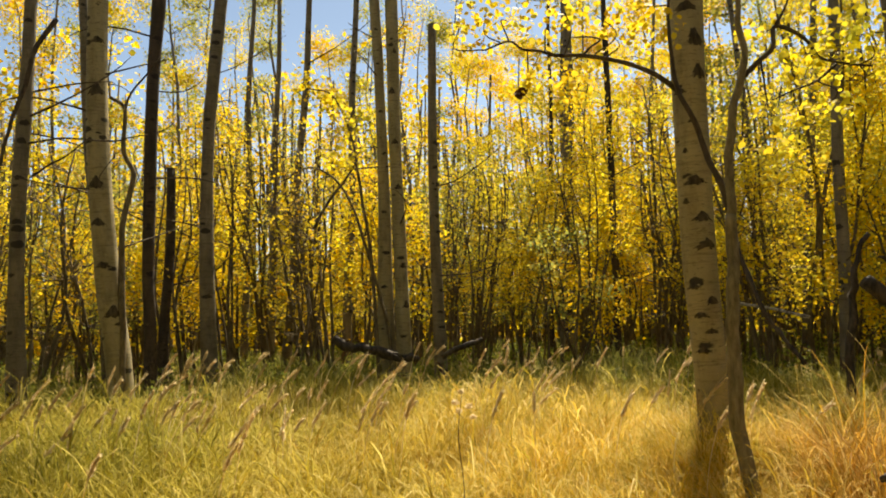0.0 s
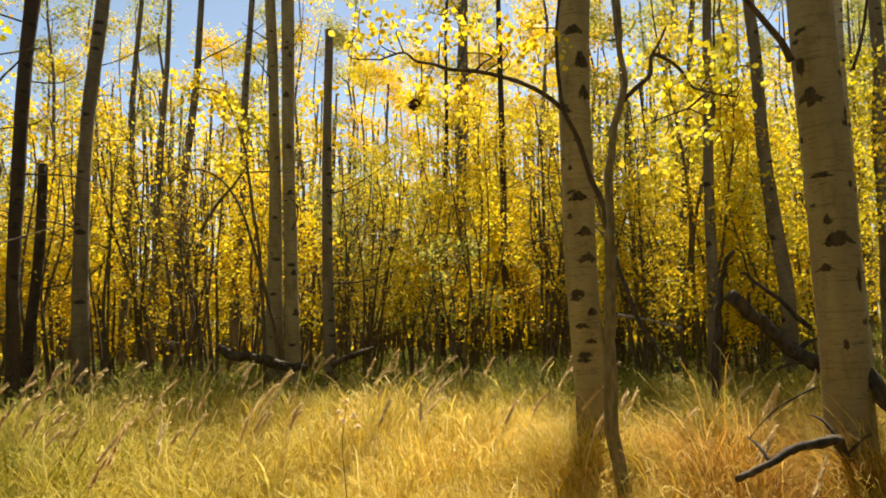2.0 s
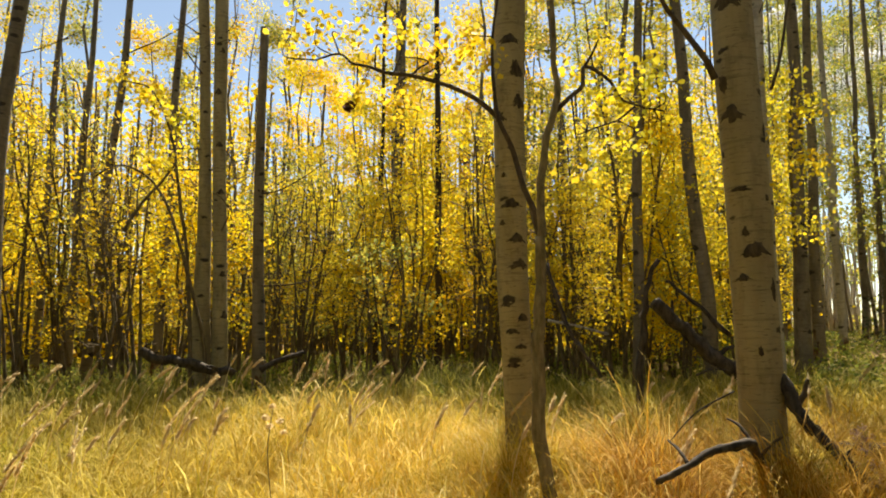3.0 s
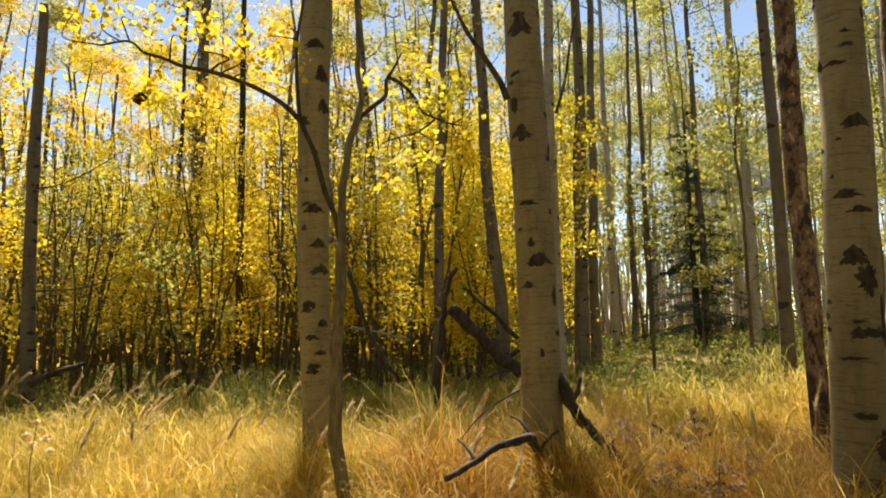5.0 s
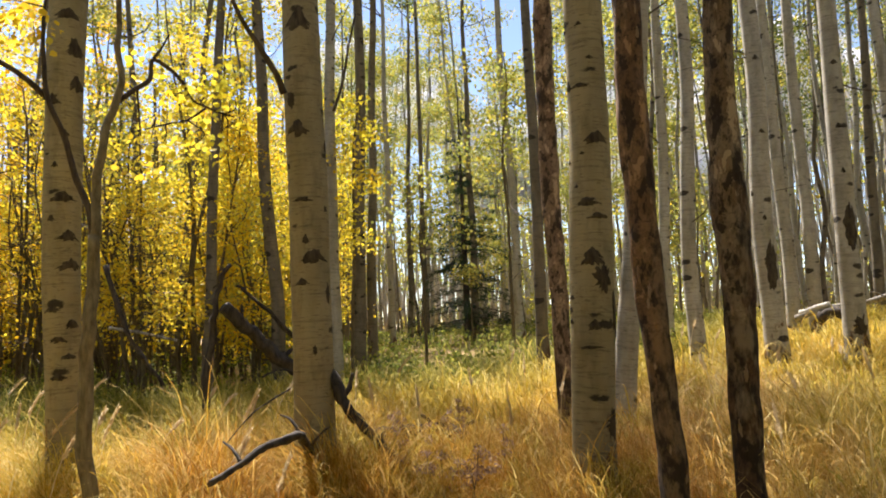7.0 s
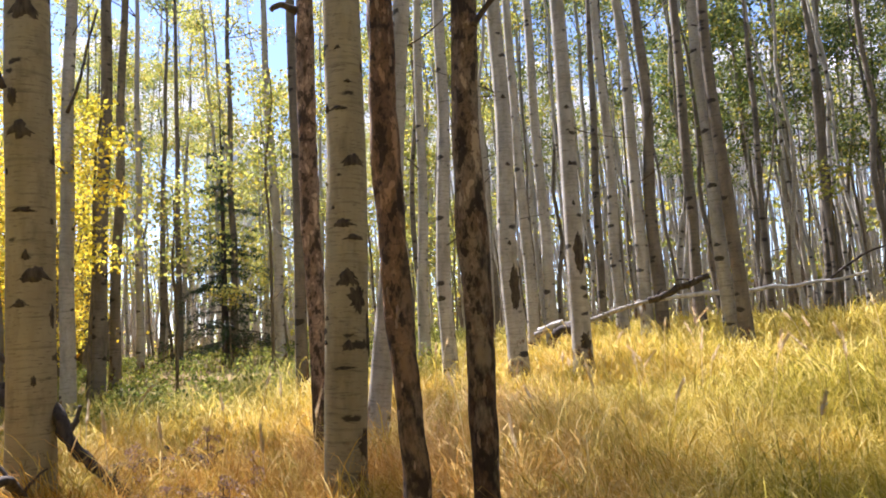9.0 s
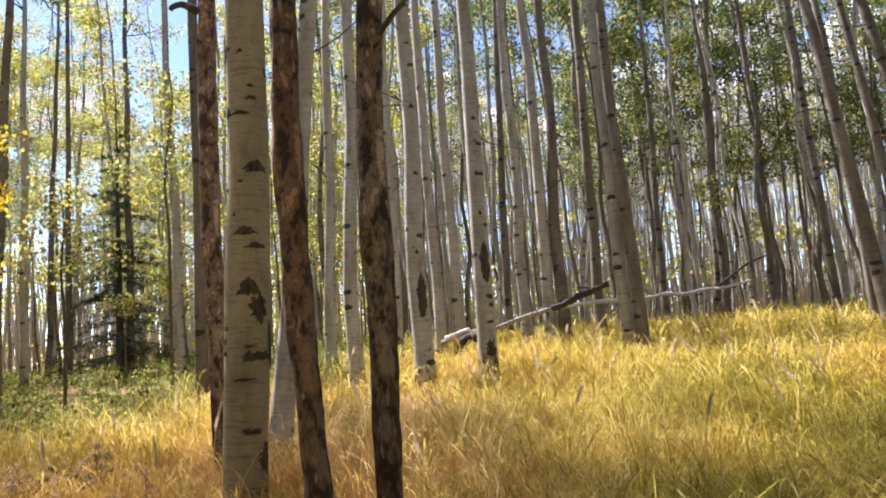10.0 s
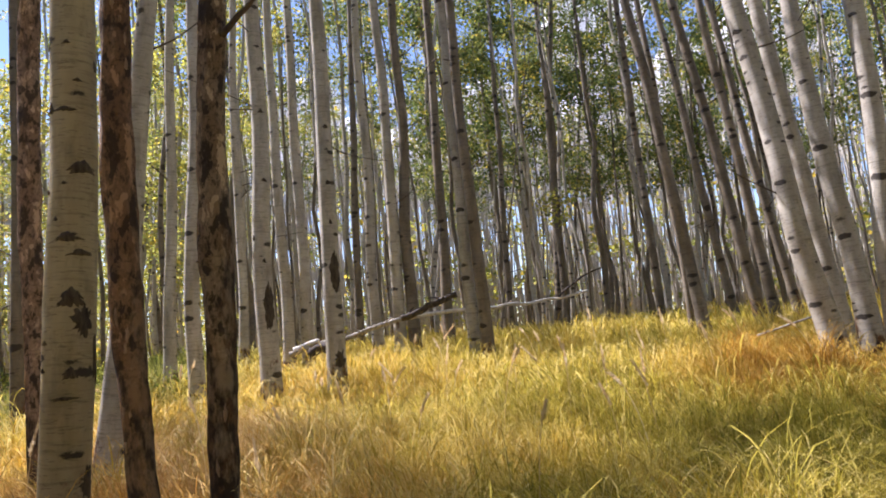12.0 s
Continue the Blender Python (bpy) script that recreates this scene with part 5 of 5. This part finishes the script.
# ---- grass ----
def blades(name, count, near_to, far_to, tall, wide, segments, seed, az=(-48.0, 134.0), label="", arch=1.0, spots=(), head=False):
    """Bent grass blades over a fan of the meadow, or in tufts at spots (x, y, radius), one mesh."""
    g = np.random.default_rng(seed)
    a = np.radians(g.uniform(az[0], az[1], count))
    r = np.sqrt(g.uniform(near_to ** 2, far_to ** 2, count))
    # tufts: draw blades to nearby tuft centres
    x, y = r * np.sin(a), r * np.cos(a)
    if spots:
        s = np.array(spots)[g.integers(0, len(spots), count)]
        x, y = s[:, 0] + g.normal(size=count) * s[:, 2] * 0.5, s[:, 1] + g.normal(size=count) * s[:, 2] * 0.5
    tuft = 0.16
    x += (np.round(x / tuft + 0.5 * np.sin(y * 9)) * tuft - x) * 0.45 + g.normal(size=count) * 0.03
    y += (np.round(y / tuft + 0.5 * np.sin(x * 7)) * tuft - y) * 0.45 + g.normal(size=count) * 0.03
    z = heights(x, y)
    h = tall * g.uniform(0.45, 1.15, count) * (0.85 + 0.3 * np.sin(x * 1.3 + 1) * np.sin(y * 1.1) + 0.3 * np.sin(x * 4.7 + y * 2.1) * np.sin(y * 5.3 - x))
    wind = g.normal(size=count) * 1.7 - 0.4 + 0.5 * np.sin(x * 0.8 + y * 0.5) + 2.6
    # each blade rises, leans and hooks over: its slope from upright grows along it
    hook = np.minimum(g.uniform(1.1, 3.0, count) * arch, 3.3)
    first, bend = g.uniform(-0.1, 0.45, count), g.uniform(1.2, 2.6, count)
    w = wide * g.uniform(0.6, 1.4, count)
    dx, dy = np.cos(wind), np.sin(wind)
    side = wind + np.pi / 2 + g.normal(size=count) * 0.5
    sx, sy = np.cos(side), np.sin(side)
    cx, cy, cz = x, y, z - 0.03
    rows = []
    for i in range(segments + 1):
        t = i / segments
        half = 0.5 * w * ((0.3 if t < 0.55 else 1.6 * (1.05 - t) ** 0.5) if head else (1 - t) ** 0.5)
        if i < segments:
            rows += [np.stack([cx - sx * half, cy - sy * half, cz], 1), np.stack([cx + sx * half, cy + sy * half, cz], 1)]
        else:
            rows.append(np.stack([cx, cy, cz], 1))
        slope = first + hook * ((i + 0.6) / segments) ** bend
        cx, cy, cz = cx + dx * np.sin(slope) * h / segments, cy + dy * np.sin(slope) * h / segments, cz + np.cos(slope) * h / segments
    n = len(rows)
    v = np.stack(rows, 1).reshape(-1, 3)
    tri = []
    for i in range(segments - 1):
        q = 2 * i
        tri += [(q, q + 1, q + 3), (q, q + 3, q + 2)]
    q = 2 * (segments - 1)
    tri.append((q, q + 1, q + 2))
    t = (np.arange(count)[:, None, None] * n + np.array(tri)[None]).reshape(-1, 3)
    ob = new(name, quick_mesh(name, v, t, GRASS))
    return tagged(ob, label, "grass", kind="stuff")


blades("meadow_grass", 84000, 2.6, 6.5, 0.68, 0.0066, 5, 1, label="dense dry straw-yellow meadow grass bending over")
blades("arching_grass", 15000, 3.0, 7.5, 0.82, 0.0062, 7, 5, label="long hooked straw blades arching over the meadow", arch=1.5)
blades("arching_grass", 10000, 7.5, 10.5, 0.74, 0.0095, 5, 6, label="long straw blades arching over the meadow", arch=1.5)
blades("meadow_grass", 90000, 6.5, 11.5, 0.64, 0.0095, 3, 2, label="dry golden and green meadow grass")
blades("woodland_grass", 36000, 11, 17, 0.6, 0.018, 3, 17, az=(62, 118), label="straw and green grass running in among the trunks")
blades("woodland_grass", 36000, 11, 30, 0.5, 0.024, 2, 3, label="green undergrowth below the trees")
blades("woodland_grass", 16000, 2.4, 13, 0.6, 0.016, 3, 4, az=(132, 314), label="dry meadow grass round the glade")
blades("seeding_grass", 11000, 2.8, 7.0, 0.80, 0.0075, 7, 21, label="straw stalks with nodding pale seed heads", arch=1.25, head=True)
blades("seeding_grass", 9000, 7.0, 11.5, 0.78, 0.0115, 6, 22, label="far straw stalks with nodding pale seed heads", arch=1.25, head=True)
blades("tall_tuft", 9000, 2, 5, 0.84, 0.0075, 6, 12, label="tall amber grass tufts round the feet of the stout aspens", arch=1.1, spots=((1.72, 4.6, 0.30), (1.9, 4.35, 0.3), (2.80, 3.42, 0.22), (3.05, 2.95, 0.4), (3.75, 2.12, 0.28), (2.30, 4.0, 0.35), (6.9, -2.9, 0.45), (7.3, -3.1, 0.5), (7.5, -2.6, 0.4)))
blades("broad_grass", 1500, 3.1, 5.6, 0.95, 0.013, 7, 15, az=(-36, 4), label="broad lime-green grass leaves arching over", arch=1.5)
blades("trodden_grass", 12000, 0.1, 2.7, 0.38, 0.010, 3, 7, az=(0, 360), label="low trodden straw grass in the middle of the glade", arch=1.4)


def herbs(name, count, near_to, far_to, az, tall, mat, seed, label):
    """Low leafy undergrowth, one mesh."""
    g = np.random.default_rng(seed)
    a, r = np.radians(g.uniform(az[0], az[1], count)), np.sqrt(g.uniform(near_to ** 2, far_to ** 2, count))
    x, y = r * np.sin(a), r * np.cos(a)
    keep = np.sin(x * 1.1) * np.sin(y * 0.9 + 1) + g.normal(size=count) * 0.4 > -0.2
    x, y = x[keep], y[keep]
    z = heights(x, y) + tall * g.uniform(0.3, 1.0, len(x))
    v, t = leaves(g, np.stack([x, y, z], 1), [0.17] * len(x), len(x) * 24, 0.046, 0.0)
    return tagged(new(name, quick_mesh(name, v, t, mat)), label, "undergrowth", kind="stuff")


herbs("undergrowth", 2600, 8.5, 20, (-44, 66), 0.40, HERB, 41, "leafy green undergrowth along the tree line")
herbs("undergrowth", 900, 15, 34, (60, 134), 0.4, HERB, 42, "low green undergrowth in the wood")


def plumes(name, spots, seed, label):
    """Pale feathery seed heads on bent stalks, one mesh."""
    g = np.random.default_rng(seed)
    verts, tris = [], []
    for x, y, tall in spots:
        z = height(x, y)
        a = g.normal() * 0.6 + 0.1
        lean = g.uniform(0.12, 0.4)
        line = [Vector((x + math.cos(a) * lean * t * t * tall, y + math.sin(a) * lean * t * t * tall, z + tall * (t - 0.12 * t ** 4))) for t in np.linspace(0, 1, 9)]
        v, f, _ = tube(line, [0.0028] * 9, 3, close=False)
        n = len(verts)
        verts += v
        for q in f:
            tris += [(q[0] + n, q[1] + n, q[2] + n), (q[0] + n, q[2] + n, q[3] + n)]
        way = (line[-1] - line[-3]).normalized()
        long = g.uniform(0.12, 0.28)
        for k in range(140):
            t = g.uniform(0, 1)
            d = Vector(g.normal(size=3)).normalized()
            p = line[-1] - way * long * (1 - t) + Vector((0, 0, -0.03 * t * t))
            w = (way * 1.2 + d * 0.8).normalized() * g.uniform(0.022, 0.048) * (1.1 - 0.6 * t)
            side = w.cross(d).normalized() * 0.0075
            n = len(verts)
            verts += [p - side, p + side, p + w]
            tris.append((n, n + 1, n + 2))
    return tagged(new(name, quick_mesh(name, np.array([tuple(v) for v in verts]), np.array(tris), PLUME)), label, "grass", kind="stuff")


g_ = np.random.default_rng(8)
SPOTS = []
for count, az0, az1, d0, d1 in ((75, -36, -4, 4.8, 8.8), (26, -4, 22, 6.8, 9.5), (12, 30, 60, 4.5, 8), (30, 64, 112, 5.5, 10.5), (14, 66, 118, 4.0, 8.0), (40, -30, 36, 3.6, 7.0)):
    for _ in range(count):
        a, r = radians(g_.uniform(az0, az1)), g_.uniform(d0, d1)
        SPOTS.append((r * math.sin(a), r * math.cos(a), g_.uniform(0.68, 1.0)))
plumes("feather_grass", SPOTS, 9, "pale feathery seed heads standing over the grass")

# a dry weed with woolly seed heads
weed = new("dry_weed")
weed.location = (0.03, 3.4, height(0.03, 3.4))
bough("stalk", weed, [(0.03, 3.4, height(0.03, 3.4)), (0.07, 3.4, 0.50), (0.05, 3.4, 0.80), (0.07, 3.4, 1.0)], 0.003, 0.002, YOUNG_BARK)
for dx, dz in ((0.0, 1.02), (-0.03, 0.97), (0.035, 0.95), (0.05, 0.90), (-0.015, 0.93)):
    v, t = leaves(np.random.default_rng(int(dz * 100)), [(0.04 + dx, 0.0, dz - weed.location.z)], [0.018], 40, 0.016)
    part_of("seed_head", quick_mesh("seed_head", v, t, PLUME), weed, "woolly pale seed head")
tagged(weed, "dry weed stalk with woolly seed heads in the grass", "plant")


def forb(x, y, tall, seed):
    """A dead mauve-brown forb: a stalk with side sprigs and fuzzy heads."""
    g = np.random.default_rng(seed)
    z = height(x, y)
    root = new("dry_forb")
    root.location = (x, y, z)
    tip = Vector((x + g.normal() * 0.05, y + g.normal() * 0.05, z + tall))
    bough("stalk", root, [(x, y, z - 0.02), ((x + tip.x) / 2 + 0.02, (y + tip.y) / 2, z + tall * 0.55), tuple(tip)], 0.005, 0.003, SAPLING_BARK, sides=5)
    heads = [tip] + [tip + Vector((g.normal() * 0.07, g.normal() * 0.07, -g.uniform(0.03, 0.2))) for _ in range(5)]
    for q in heads:
        v, t = leaves(g, [tuple(q - root.location)], [0.045], 34, 0.020)
        part_of("seed_head", quick_mesh("forb_head", v, t, FORB), root)
    return tagged(root, "dead mauve-brown forb with fuzzy heads in the grass", "plant", "dead forbs by the stout aspens")


g_ = np.random.default_rng(14)
for i in range(12):
    at = ((3.77, 3.2), (4.2, 3.8), (3.3, 2.9))[i % 3]
    forb(at[0] + g_.normal() * 0.22, at[1] + g_.normal() * 0.2, g_.uniform(0.34, 0.54), 300 + i)


def cloud(x, y, z, size, seed):
    g = np.random.default_rng(seed)
    bm = bmesh.new()
    for _ in range(22):
        c = Vector((g.normal() * size, g.normal() * size * 0.6, abs(g.normal()) * size * 0.28))
        bmesh.ops.create_icosphere(bm, subdivisions=3, radius=size * g.uniform(0.25, 0.55), matrix=Matrix.Translation(c))
    for vert in bm.verts:
        vert.co += Vector(noise.noise_vector(vert.co / size * 3.1)) * size * 0.14
    me = bpy.data.meshes.new("cloud")
    bm.to_mesh(me)
    bm.free()
    me.shade_smooth()
    me.materials.append(CLOUD)
    ob = new("cloud", me)
    ob.location = (x, y, z)
    return tagged(ob, "white cumulus cloud in a blue sky", "cloud", kind="structure")


m_, n_, k_ = material("cloud_white")
tn = node(n_, "TexNoise", Scale=0.01, Detail=4.0)
k_.new(n_.new("ShaderNodeTexCoord").outputs["Object"], tn.inputs["Vector"])
CLOUD = finish(m_, n_, k_, ramp(n_, k_, tn.outputs[0], [(0.3, (0.88, 0.88, 0.9)), (0.7, (0.95, 0.95, 0.95))]), 1.0, thin=0.5)
for i, (az, far, up, size) in enumerate(((52, 2600, 560, 260), (66, 2400, 420, 230), (74, 2800, 700, 300), (88, 2500, 520, 260), (44, 3000, 900, 240), (100, 2700, 640, 300), (14, 3000, 420, 180))):
    cloud(far * math.sin(radians(az)), far * math.cos(radians(az)), up, size, 80 + i)
